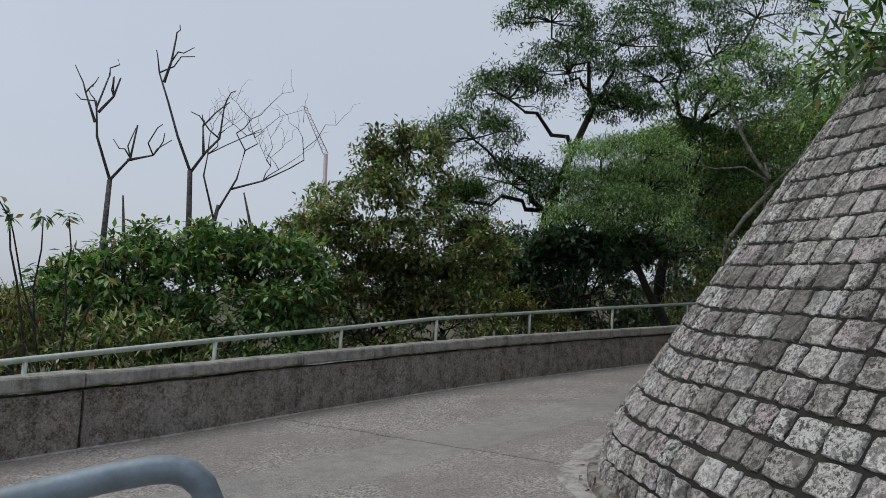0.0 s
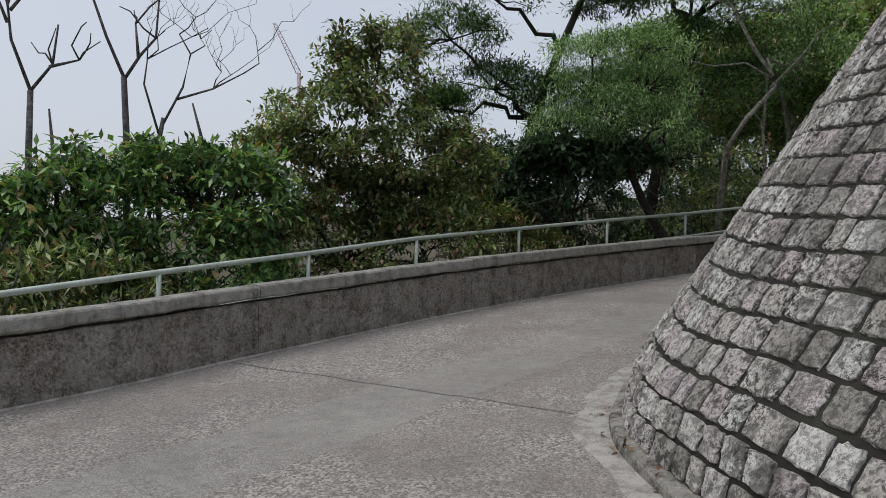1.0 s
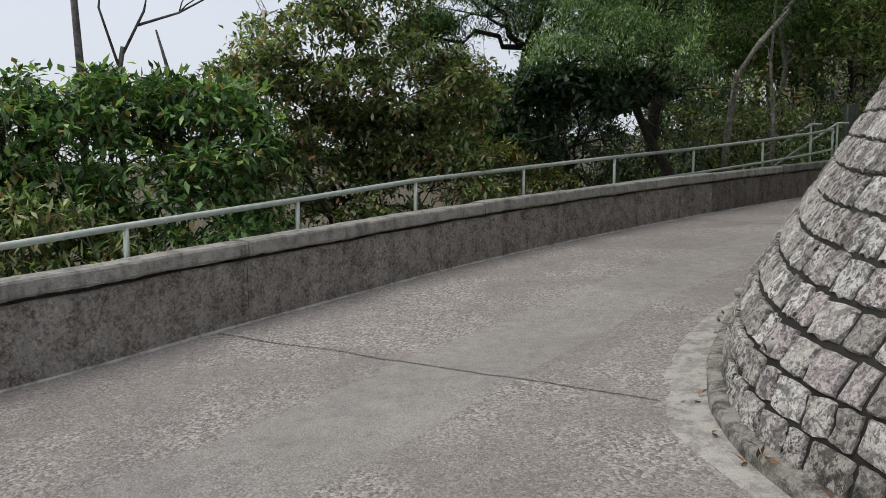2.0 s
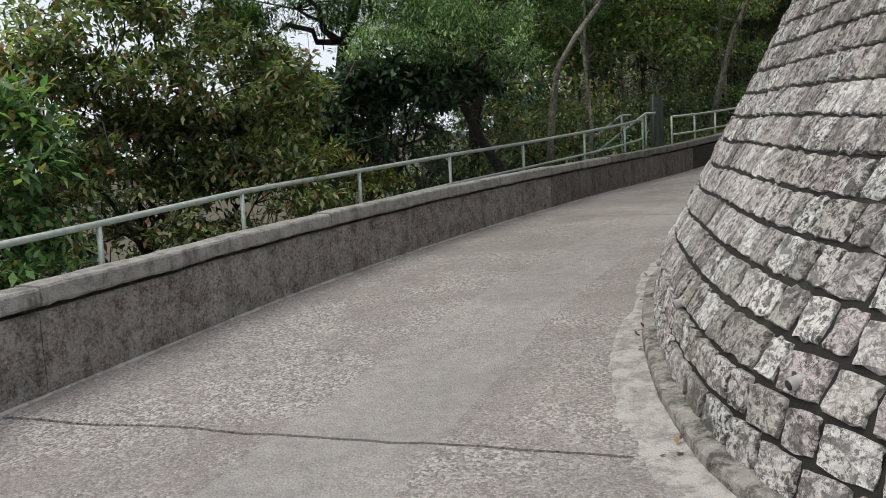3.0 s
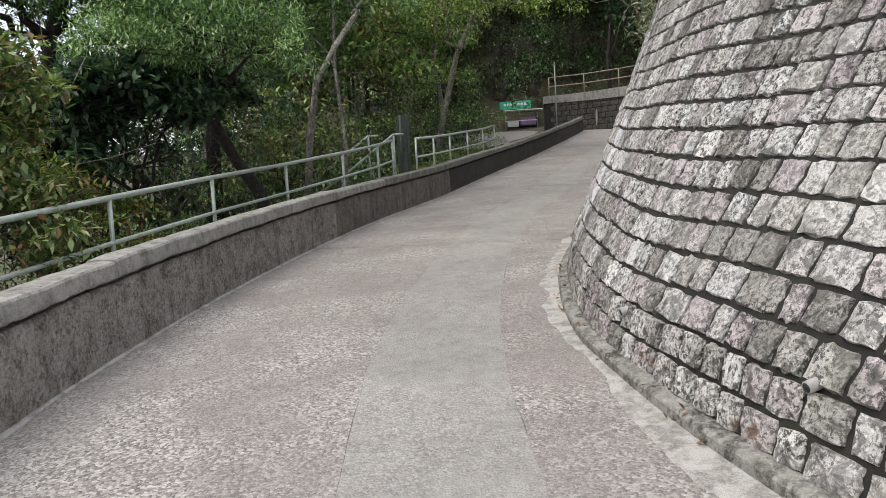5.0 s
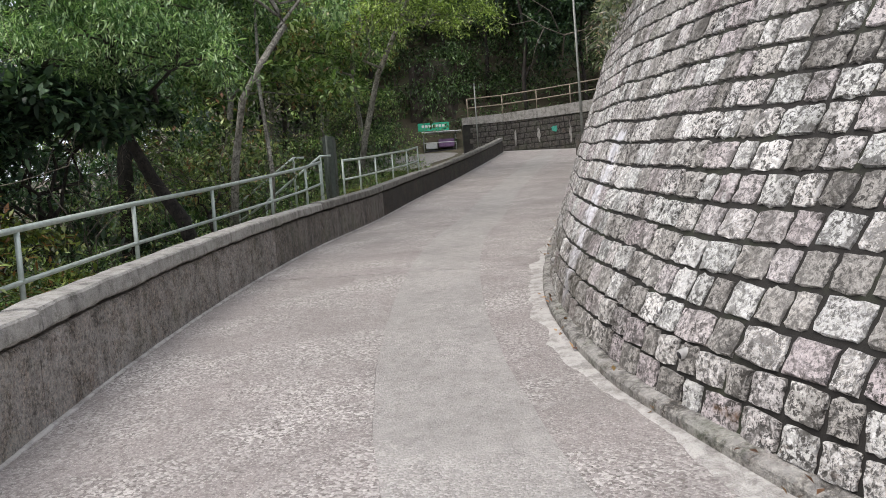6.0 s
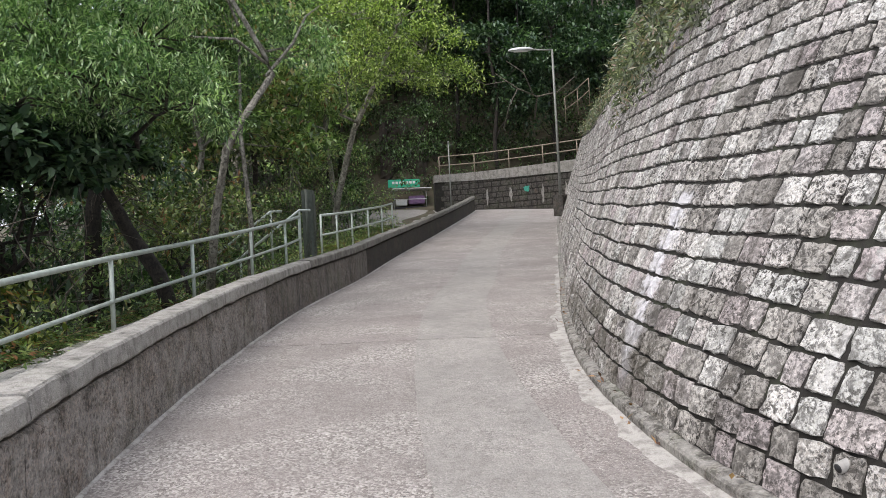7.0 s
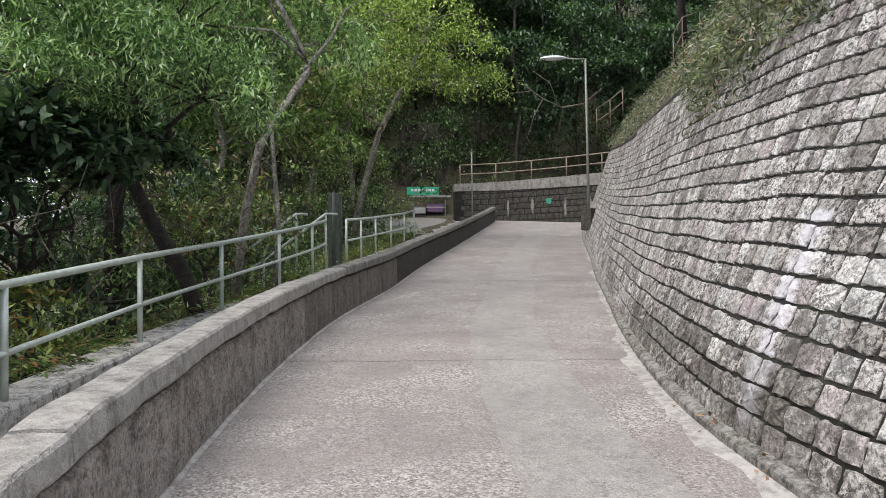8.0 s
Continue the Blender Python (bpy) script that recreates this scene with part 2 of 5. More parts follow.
M_LAMP_POLE = plain("pale_lamp_pole", (0.25, 0.26, 0.235), 0.45, 0.3)
M_LAMP_HEAD = plain("lamp_housing", (0.62, 0.64, 0.64), 0.35, 0.1, 0.1)
M_CABINET = plain("green_grey_paint", (0.085, 0.10, 0.078), 0.6, 0.0, 0.3)
M_SIGN = plain("green_sign_paint", (0.03, 0.46, 0.27), 0.4, 0.0, 0.1)
M_WHITE = plain("white_paint", (0.75, 0.76, 0.74), 0.5, 0.0, 0.08)
M_PURPLE = plain("faded_purple_cloth", (0.30, 0.18, 0.34), 0.85, 0.0, 0.3)
M_BLACK = plain("matt_black", (0.02, 0.02, 0.022), 0.6, 0.0, 0.3)
M_PIPE = plain("grey_plastic", (0.34, 0.33, 0.31), 0.6, 0.0, 0.3)
# rubble colour lowered to hold the deep canopy shade on the far wall
M_RUBBLE = concrete_material("dark_rubble", (0.042, 0.038, 0.032), 0.95, 0.0, 0.3, 0.85, 0.1)
M_GREEN_PAINT = plain("teal_paint", (0.05, 0.32, 0.24), 0.7, 0.0, 0.3)
M_RUST = plain("rusty_railing", (0.30, 0.25, 0.19), 0.7, 0.3, 0.35)
M_CRANE = plain("crane_steel", (0.45, 0.36, 0.38), 0.5, 0.3)
M_BARK = bark_material("dark_bark", (0.02, 0.017, 0.014), (0.06, 0.05, 0.04))
M_BARK_PALE = bark_material("pale_bark", (0.11, 0.10, 0.08), (0.42, 0.40, 0.34))
M_BARK_RED = bark_material("reddish_bark", (0.05, 0.035, 0.028), (0.17, 0.10, 0.075))
M_TWIG = bark_material("twig_bark", (0.06, 0.05, 0.038), (0.20, 0.175, 0.135))
M_DEAD = bark_material("dead_wood", (0.06, 0.055, 0.055), (0.15, 0.14, 0.135))
M_LEAF = leaf_material("broad_leaf", (0.06, 0.135, 0.04), (0.15, 0.31, 0.08), (0.34, 0.54, 0.16), (0.34, 0.28, 0.08), 0.03)
M_LEAF_OLIVE = leaf_material("olive_leaf", (0.09, 0.15, 0.045), (0.22, 0.31, 0.09), (0.43, 0.52, 0.19), (0.30, 0.17, 0.07), 0.05)
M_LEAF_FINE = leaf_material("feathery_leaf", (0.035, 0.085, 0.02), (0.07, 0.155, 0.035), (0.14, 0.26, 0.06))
# lit copy of the feathery leaf: light on the crowns raises its colour
M_LEAF_LIT = leaf_material("lit_feathery_leaf", (0.10, 0.22, 0.065), (0.26, 0.44, 0.145), (0.52, 0.70, 0.31))
# sunlight on this crown is put into the leaf colour
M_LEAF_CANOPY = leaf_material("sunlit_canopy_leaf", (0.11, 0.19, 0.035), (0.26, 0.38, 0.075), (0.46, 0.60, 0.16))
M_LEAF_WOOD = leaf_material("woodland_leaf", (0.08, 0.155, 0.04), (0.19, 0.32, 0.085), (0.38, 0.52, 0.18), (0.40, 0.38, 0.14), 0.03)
# shade inside the wood is put into this darker leaf colour
M_LEAF_SHADE = leaf_material("shade_toned_leaf", (0.03, 0.065, 0.02), (0.065, 0.13, 0.042), (0.17, 0.28, 0.095))
# deep green, darkened further for leaves that stand in canopy shade
M_LEAF_DARK = leaf_material("deep_green_shaded_leaf", (0.026, 0.062, 0.026), (0.055, 0.115, 0.048), (0.14, 0.23, 0.10))
M_LEAF_YELLOW = leaf_material("yellow_green_leaf", (0.10, 0.15, 0.03), (0.20, 0.27, 0.055), (0.34, 0.42, 0.10), (0.325, 0.175, 0.050), 0.08)
M_DRY = leaf_material("dry_leaf", (0.14, 0.075, 0.03), (0.26, 0.15, 0.06), (0.36, 0.24, 0.10))
M_FERN = leaf_material("fern_frond", (0.075, 0.14, 0.03), (0.16, 0.26, 0.055), (0.28, 0.38, 0.10), (0.312, 0.163, 0.062), 0.12)
M_GRASS = leaf_material("pale_wall_creeper", (0.11, 0.15, 0.07), (0.22, 0.28, 0.14), (0.36, 0.42, 0.24), (0.34, 0.29, 0.17), 0.1)


# ---- mesh helpers ----
def mesh_from(name, verts, faces, mat, smooth=False):
    me = bpy.data.meshes.new(name)
    me.from_pydata([tuple(map(float, v)) for v in verts], [], faces)
    me.materials.append(mat)
    me.validate()
    if smooth:
        me.polygons.foreach_set("use_smooth", [True] * len(me.polygons))
    me.update()
    return me


def tri_mesh(name, verts, tris, mat):
    """A mesh of triangles straight from arrays."""
    me = bpy.data.meshes.new(name)
    me.vertices.add(len(verts))
    me.vertices.foreach_set("co", np.asarray(verts, np.float32).ravel())
    k = len(tris)
    me.loops.add(3 * k)
    me.loops.foreach_set("vertex_index", np.asarray(tris, np.int32).ravel())
    me.polygons.add(k)
    me.polygons.foreach_set("loop_start", np.arange(0, 3 * k, 3, dtype=np.int32))
    me.materials.append(mat)
    me.update(calc_edges=True)
    return me


def part(name, data, mat=None, parent=None, label=""):
    """Links a mesh, or a bmesh with its material, as one part under parent."""
    if isinstance(data, bmesh.types.BMesh):
        me = bpy.data.meshes.new(name)
        data.to_mesh(me)
        data.free()
        me.materials.append(mat)
        data = me
    ob = new(name, data)
    ob.parent = parent
    if label:
        tagged(ob, label)
    return ob


def thing(name, at, label, category, group="", kind=""):
    ob = new(name)
    ob.location = at
    ob.empty_display_size = 0.1
    return tagged(ob, label, category, group, kind)


def tube_data(points, radii, sides=7, start=0):
    """Vertices and faces of a tapered tube along points."""
    pts = [Vector([float(c) for c in p]) for p in points]
    vs, fs = [], []
    up = Vector((0.13, 0.21, 0.97))
    for i, p in enumerate(pts):
        d = (pts[min(i + 1, len(pts) - 1)] - pts[max(i - 1, 0)]).normalized()
        a = d.cross(up)
        if a.length < 0.05:
            a = d.cross(Vector((1, 0, 0)))
        a.normalize()
        c = d.cross(a)
        r = float(radii[i]) if isinstance(radii, list) else float(radii)
        for k in range(sides):
            q = 2 * math.pi * k / sides
            vs.append(p + r * (math.cos(q) * a + math.sin(q) * c))
    for i in range(len(pts) - 1):
        for k in range(sides):
            j = (k + 1) % sides
            fs.append((start + i * sides + k, start + i * sides + j, start + (i + 1) * sides + j, start + (i + 1) * sides + k))
    fs.append(tuple(start + k for k in reversed(range(sides))))
    fs.append(tuple(start + (len(pts) - 1) * sides + k for k in range(sides)))
    return vs, fs


def tubes(name, runs, mat, sides=7, shift=(0, 0, 0)):
    vs, fs = [], []
    o = Vector(shift)
    for pts, radii in runs:
        v, f = tube_data([Vector(p) - o for p in pts], radii, sides, len(vs))
        vs += v
        fs += f
    return mesh_from(name, vs, fs, mat, True)


def box_bm(size, at=(0, 0, 0), bevel=0.008, rz=0.0):
    bm = bmesh.new()
    bmesh.ops.create_cube(bm, size=1, matrix=pose(*at, 0, 0, rz) @ Matrix.Diagonal((*size, 1)))
    if bevel:
        bmesh.ops.bevel(bm, geom=bm.edges[:], offset=bevel, segments=2, affect="EDGES", profile=0.6)
    return bm


# ---- the plan: two edges of the road ----
class Line2:
    """A smooth plan curve through points, by its length."""

    def __init__(self, pts):
        p = np.array(pts, float)
        p = np.vstack([2 * p[0] - p[1], p, 2 * p[-1] - p[-2]])
        out = []
        for i in range(1, len(p) - 2):
            a, b, c, d = p[i - 1:i + 3]
            k = max(4, int(np.linalg.norm(c - b) / 0.1))
            for t in np.arange(k) / k:
                out.append(0.5 * (2 * b + (c - a) * t + (2 * a - 5 * b + 4 * c - d) * t * t + (3 * b - a - 3 * c + d) * t ** 3))
        out.append(p[-2])
        self.q = np.array(out)
        self.s = np.r_[0, np.cumsum(np.hypot(*np.diff(self.q, axis=0).T))]
        self.length = self.s[-1]

    def at(self, u):
        return np.array([np.interp(u, self.s, self.q[:, 0]), np.interp(u, self.s, self.q[:, 1])])

    def along(self, u):
        d = self.at(u + 0.35) - self.at(u - 0.35)
        return d / np.linalg.norm(d)

    def left(self, u):
        d = self.along(u)
        return np.array([-d[1], d[0]])

    def near(self, x, y):
        d = self.q - (x, y)
        i = int(np.argmin((d * d).sum(1)))
        return self.s[i]

    def side(self, x, y):
        """Signed distance: positive to the left of the line."""
        u = min(max(self.near(x, y), 0.4), self.length - 0.4)
        return float((np.array((x, y)) - self.at(u)) @ self.left(u))


KERB = Line2([(4.3, -7.0), (3.7, -3.5), (2.8, -0.2), (1.95, 2.5), (1.38, 4.5), (1.17, 6.0), (1.22, 6.8), (1.45, 7.5), (1.75, 8.15), (2.12, 8.82), (2.62, 9.6), (3.05, 10.2), (3.8, 11.0), (4.8, 11.9), (6.0, 12.8), (8.1, 14.2), (11, 16), (14.5, 18.2), (19, 20.95), (24, 24.1), (27.5, 26.2)])
EDGE = Line2([(-5.9, -8.0), (-5.6, -2), (-5.4, 2), (-4.9, 4.6), (-4.05, 6.45), (-3.2, 7.63), (-2.52, 8.42), (-1.8, 9.4), (-0.8, 10.65), (0.4, 12.1), (2.0, 13.75), (4.2, 15.75), (7, 18), (10.2, 20.15), (14.3, 23.0), (18.7, 25.75), (23.5, 28.6), (29.3, 31.9)])
U0 = KERB.near(2.0, 2.3) - 1.43


def road_z(x, y):
    s = 0.76 * x + 0.65 * y
    return 0.0823 + 0.04537 * x + 0.04129 * y + 0.0015 * max(0.0, min(s, 46) - 16) ** 2


def batter(u, h):
    """How far the stone face lies back from the kerb at height h."""
    k = float(np.interp(u - U0, [0, 5, 8.2, 10.5, 13, 15.5, 30], [0.655, 0.665, 0.645, 0.52, 0.43, 0.36, 0.34]))
    return 0.11 + 0.24 * min(h, 0.4) + k * max(h - 0.4, 0)


def face(u, h):
    p = KERB.at(u) - KERB.left(u) * batter(u, h)
    return Vector((p[0], p[1], road_z(*KERB.at(u)) + h))


def wall_top(u):
    return float(np.interp(u - U0, [0, 6, 9, 13, 16, 20, 26, 31], [3.4, 3.3, 3.6, 4.0, 3.5, 3.5, 3.4, 3.3]))


# ---- structure: ground, road, walls ----
def ground_z(x, y):
    w = EDGE.side(x, y)
    s = 0.76 * x + 0.65 * y
    base = road_z(x, y) if s < 60 else road_z(x * 60 / s, y * 60 / s)
    fade = float(np.interp(s, [16, 24, 40, 46], [1, 0.75, 0.3, 0.0]))
    if w > 1.9:
        z = base + 0.05 - fade * (0.55 * min(w - 1.9, 60) + 0.02 * max(0, min(w, 200) - 20))
    else:
        z = base - 0.45
    if s > 47:
        z += 0.75 * min(s - 47, 90) * float(np.interp(x / max(y, 1.0), [0.45, 0.8], [0, 1])) * float(y > 1)
    if w > 2.2:
        z += 0.25 * (noise.noise((x * 0.3, y * 0.3, 0.0)))
    return z


axis = np.unique(np.concatenate([np.linspace(-14, 46, 101), np.sign(np.linspace(-1, 1, 41)) * np.linspace(-1, 1, 41) ** 2 * 2500 + 12]))
gv, gf = [], []
for yy in axis:
    for xx in axis:
        gv.append((xx, yy, ground_z(xx, yy)))
gn = len(axis)
for j in range(gn - 1):
    for i in range(gn - 1):
        gf.append((j * gn + i, j * gn + i + 1, (j + 1) * gn + i + 1, (j + 1) * gn + i))
tagged(new("ground", mesh_from("ground", gv, gf, M_SOIL, True)), "dark leaf-littered soil falling away below the path", "ground", kind="structure")


def strip(name, us, vs, place, mat, smooth=True):
    v, f = [], []
    for u in us:
        for k in vs:
            v.append(place(u, k))
    m = len(vs)
    for i in range(len(us) - 1):
        for j in range(m - 1):
            f.append((i * m + j, i * m + j + 1, (i + 1) * m + j + 1, (i + 1) * m + j))
    return mesh_from(name, v, f, mat, smooth)


def across(a, w):
    """A plan point on the road: a along the parapet, w metres from it towards the kerb (w = 'k': the kerb)."""
    p = EDGE.at(a) - EDGE.left(a) * w
    return p


def width_at(a):
    p = EDGE.at(a)
    n = -EDGE.left(a)
    lo = 1.0
    for w in np.arange(1.0, 9.0, 0.05):
        q = p + n * w
        lo = w
        if KERB.side(*q) < 0:
            break
    return lo


A_END = EDGE.length
W_S = np.arange(0, A_END + 0.4, 0.4)
W_T = [width_at(min(a, A_END)) for a in W_S]


def lane(a):
    return float(np.interp(a, W_S, W_T))




def bank_rise(k):
    return 1.5 * min(k, 1.2) + 0.5 * max(k - 1.2, 0)


hill = strip("hillside", np.arange(0.5, KERB.length, 0.6), [0, 0.3, 0.7, 1.2, 3, 6, 12, 25, 60],
             lambda u, k: face(u, wall_top(u)) + Vector((*(-KERB.left(u) * k), bank_rise(k) + 0.1 * math.sin(u * 2 + k) * min(k, 1))), M_SOIL)
tagged(new("hillside", hill), "dark wooded bank rising above the stone wall", "ground", kind="structure")
# the bed under the slabs shows in the joints
bed = strip("road", np.arange(0, A_END + 0.2, 0.4), np.linspace(0, 1, 9),
            lambda a, k: (lambda p: (p[0], p[1], road_z(*p) - 0.042))(across(min(a, A_END), -0.25 + k * (lane(a) + 0.45))), M_JOINT)
ROAD = tagged(new("road", bed), "sloping grey concrete lane with worn exposed aggregate slabs", "road", kind="structure")
# junction paving beyond the parapet's end
yard_v = []
yard = bmesh.new()
for i in range(15):
    for j in range(15):
        p = np.array((26.0, 27.0)) + i * 0.9 * np.array((0.8, 0.6)) + (j - 4) * 1.3 * np.array((-0.6, 0.8))
        yard_v.append(yard.verts.new((p[0], p[1], road_z(*p) - 0.035)))
for i in range(14):
    for j in range(14):
        yard.faces.new((yard_v[i * 15 + j], yard_v[(i + 1) * 15 + j], yard_v[(i + 1) * 15 + j + 1], yard_v[i * 15 + j + 1]))
tagged(part("pavement", yard, M_SLAB_SMOOTH), "pale concrete paving of the upper junction", "pavement", kind="structure")

# slabs, split where the joints run
JOINTS = [0.0] + [float(EDGE.near(*p)) for p in ((-5.3, 0.5), (-1.75, 9.4), (4.42, 15.94), (11.6, 21.2), (19.5, 26.3))] + [A_END]


def slab(a0, a1, w0, w1, mat, lift=0.0):
    n = max(3, int((a1 - a0) / 0.12))
    v, f = [], []
    aa = np.linspace(a0, a1, n)
    rows = 13
    for a in aa:
        tot = lane(a) + 0.1
        # joints run a little askew across the lane
        x0 = w0 if w0 is not None else 0.0
        x1 = w1 if w1 is not None else tot
        for k in range(rows):
            g = 0.0004 + 0.0035 * max(0.0, noise.noise((a * 0.9, x0, 5.1)))
            w = x0 + g + (x1 - x0 - 2 * g) * k / (rows - 1)
            if k in (0, rows - 1) and 0.5 < w < tot - 0.3:
                w += 0.012 * noise.noise((a * 1.5, w, 0.7)) + 0.006 * noise.noise((a * 7.0, w, 2.7))
            p = across(a + (1 if a == aa[0] else -1 if a == aa[-1] else 0) * 0.016 + (0.05 * noise.noise((w * 2.0, a0 if a == aa[0] else a1, 0.3)) + 0.02 * noise.noise((w * 9.0, a0 if a == aa[0] else a1, 1.3)) if a in (aa[0], aa[-1]) else 0), w)
            v.append((p[0], p[1], road_z(*p) + lift + 0.004 * noise.noise((p[0] * 1.3, p[1] * 1.3, 3.0))))
    top = len(v)
    v += [(x, y, z - 0.06) for x, y, z in v]
    for i in range(n - 1):
        for j in range(rows - 1):
            q = (i * rows + j, i * rows + j + 1, (i + 1) * rows + j + 1, (i + 1) * rows + j)
            f.append(tuple(reversed(q)))
    rim = [j for j in range(rows)] + [i * rows + rows - 1 for i in range(1, n)] + [(n - 1) * rows + j for j in range(rows - 2, -1, -1)] + [i * rows for i in range(n - 2, 0, -1)]
    for i, a in enumerate(rim):
        b = rim[(i + 1) % len(rim)]
        f.append((a, b, b + top, a + top))
    return mesh_from("slab", v, f, mat)


for a0, a1 in zip(JOINTS[:-1], JOINTS[1:]):
    part("slab", slab(a0, a1, -0.02, 1.88, M_SLAB), None, ROAD)
    part("slab", slab(a0, a1, 1.88, 2.75, M_SLAB_SMOOTH), None, ROAD)
    part("slab", slab(a0, a1, 2.75, None, M_SLAB), None, ROAD)

# parapet: body, coping blocks
PARA_H, COPE_H = 0.70, 0.152


def profile_wall(name, curve, a0, a1, ring, mat, step=0.25, rough=0.0, ends=True, ragged=0.0):
    """Sweeps a closed ring of (outward, height) along a curve, height over the road's edge."""
    aa = np.linspace(a0, a1, max(2, int((a1 - a0) / step) + 1))
    v, f = [], []
    m = len(ring)
    for a in aa:
        c = curve.at(a)
        nl = curve.left(a)
        zz = road_z(*c)
        for k, (w, h) in enumerate(ring):
            p = c + nl * w
            j = rough * noise.noise((p[0] * 2.1, p[1] * 2.1, h * 5.0)) + 0.4 * rough * noise.noise((p[0] * 8, p[1] * 8, h * 9.0))
            c2 = ragged * (0.1 * noise.noise((a * 1.7, 0.3, 0)) + 0.35 * noise.noise((a * 6.0, 1.3, 0)) + 0.6 * noise.noise((a * 17.0, 2.3, 0))) if k in (0, m - 1) else 0
            v.append((p[0] + nl[0] * j, p[1] + nl[1] * j, zz + h + c2 + (j if h > 0.3 else 0)))
    for i in range(len(aa) - 1):
        for k in range(m):
            q = (k + 1) % m
            f.append((i * m + k, i * m + q, (i + 1) * m + q, (i + 1) * m + k))
    if ends:
        f.append(tuple(range(m)))
        f.append(tuple((len(aa) - 1) * m + k for k in reversed(range(m))))
    return mesh_from(name, v, f, mat)


cuts = [0.0, 4.0, float(EDGE.near(-5.3, 2.0)), float(EDGE.near(-3.2, 7.63)), float(EDGE.near(-1.6, 9.7)), float(EDGE.near(0.72, 12.45)), float(EDGE.near(5.3, 16.65)), float(EDGE.near(7.3, 18.2)), float(EDGE.near(11, 20.7)), float(EDGE.near(15.1, 23.6)), float(EDGE.near(19.4, 26.2)), float(EDGE.near(24, 28.9)), A_END]
BODY = [(0.012, -0.2), (0.014, 0.1), (0.016, 0.3), (0.02, PARA_H - COPE_H - 0.03), (0.035, PARA_H - COPE_H - 0.012), (0.20, PARA_H - COPE_H - 0.012), (0.22, -0.6)]
CORE = [(0.05, -0.2), (0.05, PARA_H - COPE_H - 0.02), (0.18, PARA_H - COPE_H - 0.02), (0.18, -0.6)]
PARAPET = tagged(new("wall_parapet", profile_wall("wall_parapet", EDGE, 0, A_END, CORE, M_JOINT, 0.3)),
                 "low parapet of dark stained concrete beside the lane", "wall", kind="structure")
# panels turn darker in two steps towards the far end
for i, (a0, a1) in enumerate(zip(cuts[:-1], cuts[1:])):
    part("panel", profile_wall("panel", EDGE, a0 + (0.014 if i == 3 else 0.004), a1 - (0.014 if i == 2 else 0.004), BODY, M_PARAPET_BLACK if i >= 8 else M_PARAPET_DARK if i >= 6 else M_PARAPET, 0.1, 0.011), None, PARAPET)
t0, t1 = PARA_H - COPE_H, PARA_H
for i, (a0, a1) in enumerate(zip(cuts[:-1], cuts[1:])):
    d = 0.008 * ((i * 7) % 3 - 1)
    part("coping_block", profile_wall("coping_block", EDGE, a0 + 0.009, a1 - 0.009, [(0.0, t0 + 0.022), (-0.014, t0 + 0.04), (-0.006, t1 - 0.02 + d), (0.008, t1 - 0.003 + d), (0.12, t1 + 0.004 + d), (0.215, t1 - 0.002 + d), (0.23, t1 - 0.02 + d), (0.23, t0 + 0.006)], M_COPING_DARK if i >= 7 else M_COPING, 0.06, 0.008, True, 0.016), None, PARAPET)
# cement fillet along the parapet's foot
tagged(new("trim_fillet", profile_wall("trim_fillet", EDGE, 0, A_END, [(0.03, -0.03), (-0.022, -0.03), (-0.018, 0.006), (-0.004, 0.014), (0.03, 0.016)], M_APRON, 0.08, 0.022)),
       "pale cement fillet along the foot of the parapet", "trim", kind="structure")
# ledge that carries the railing, and the channel before it
tagged(new("ledge", profile_wall("ledge", EDGE, 0, float(EDGE.near(23, 28.4)), [(1.54, -0.5), (1.54, 0.09), (1.56, 0.12), (1.92, 0.13), (1.95, -0.9)], M_LEDGE, 0.3, 0.03)),
       "weathered concrete ledge carrying the railing", "wall", kind="structure")
tagged(new("channel", profile_wall("channel", EDGE, 0, float(EDGE.near(23, 28.4)), [(0.20, -0.1), (1.54, -0.12), (1.54, -0.5), (0.20, -0.5)], M_KERB, 0.4, 0.02)),
       "concrete drain channel full of leaves behind the parapet", "drain", kind="structure")
# kerb at the foot of the stone wall, pale cement apron beside it
tagged(new("kerb", profile_wall("kerb", KERB, 0.5, KERB.length, [(-0.03, -0.1), (-0.034, 0.05), (-0.046, 0.066), (-0.11, 0.078), (-0.26, 0.075), (-0.26, -0.1)], M_KERB, 0.15, 0.014)),
       "low rounded concrete kerb under the stone wall", "kerb", kind="structure")
apron = strip("apron", np.arange(0.5, KERB.length - 0.3, 0.06), np.linspace(0, 1, 5),
              lambda u, k: (lambda w: (lambda p: (p[0], p[1], road_z(*p) + (0.007 if k < 0.9 else -0.004)))(KERB.at(u) + KERB.left(u) * w))(-0.032 + k * (0.27 - 0.006 * u + 0.14 * noise.noise((u * 0.9, 0.5, 0)) + 0.06 * noise.noise((u * 3.3, 2.5, 0)) + 0.025 * noise.noise((u * 11.0, 4.5, 0)))), M_APRON)
tagged(new("apron", apron), "pale cement apron strip with a ragged edge", "pavement", kind="structure")

# stone wall: mortar core, end wall above the junction
core = strip("wall_stone", np.arange(0.5, KERB.length + 0.01, 0.25), list(np.linspace(0, 1, 22)),
             lambda u, k: face(min(u, KERB.length - 0.01), -0.05 + k * (wall_top(u) + 0.05)) + Vector((*(-KERB.left(u) * 0.003), 0)), M_MORTAR)
WALL = tagged(new("wall_stone", core), "battered retaining wall of rough granite blocks with dark mossy joints", "wall", kind="structure")


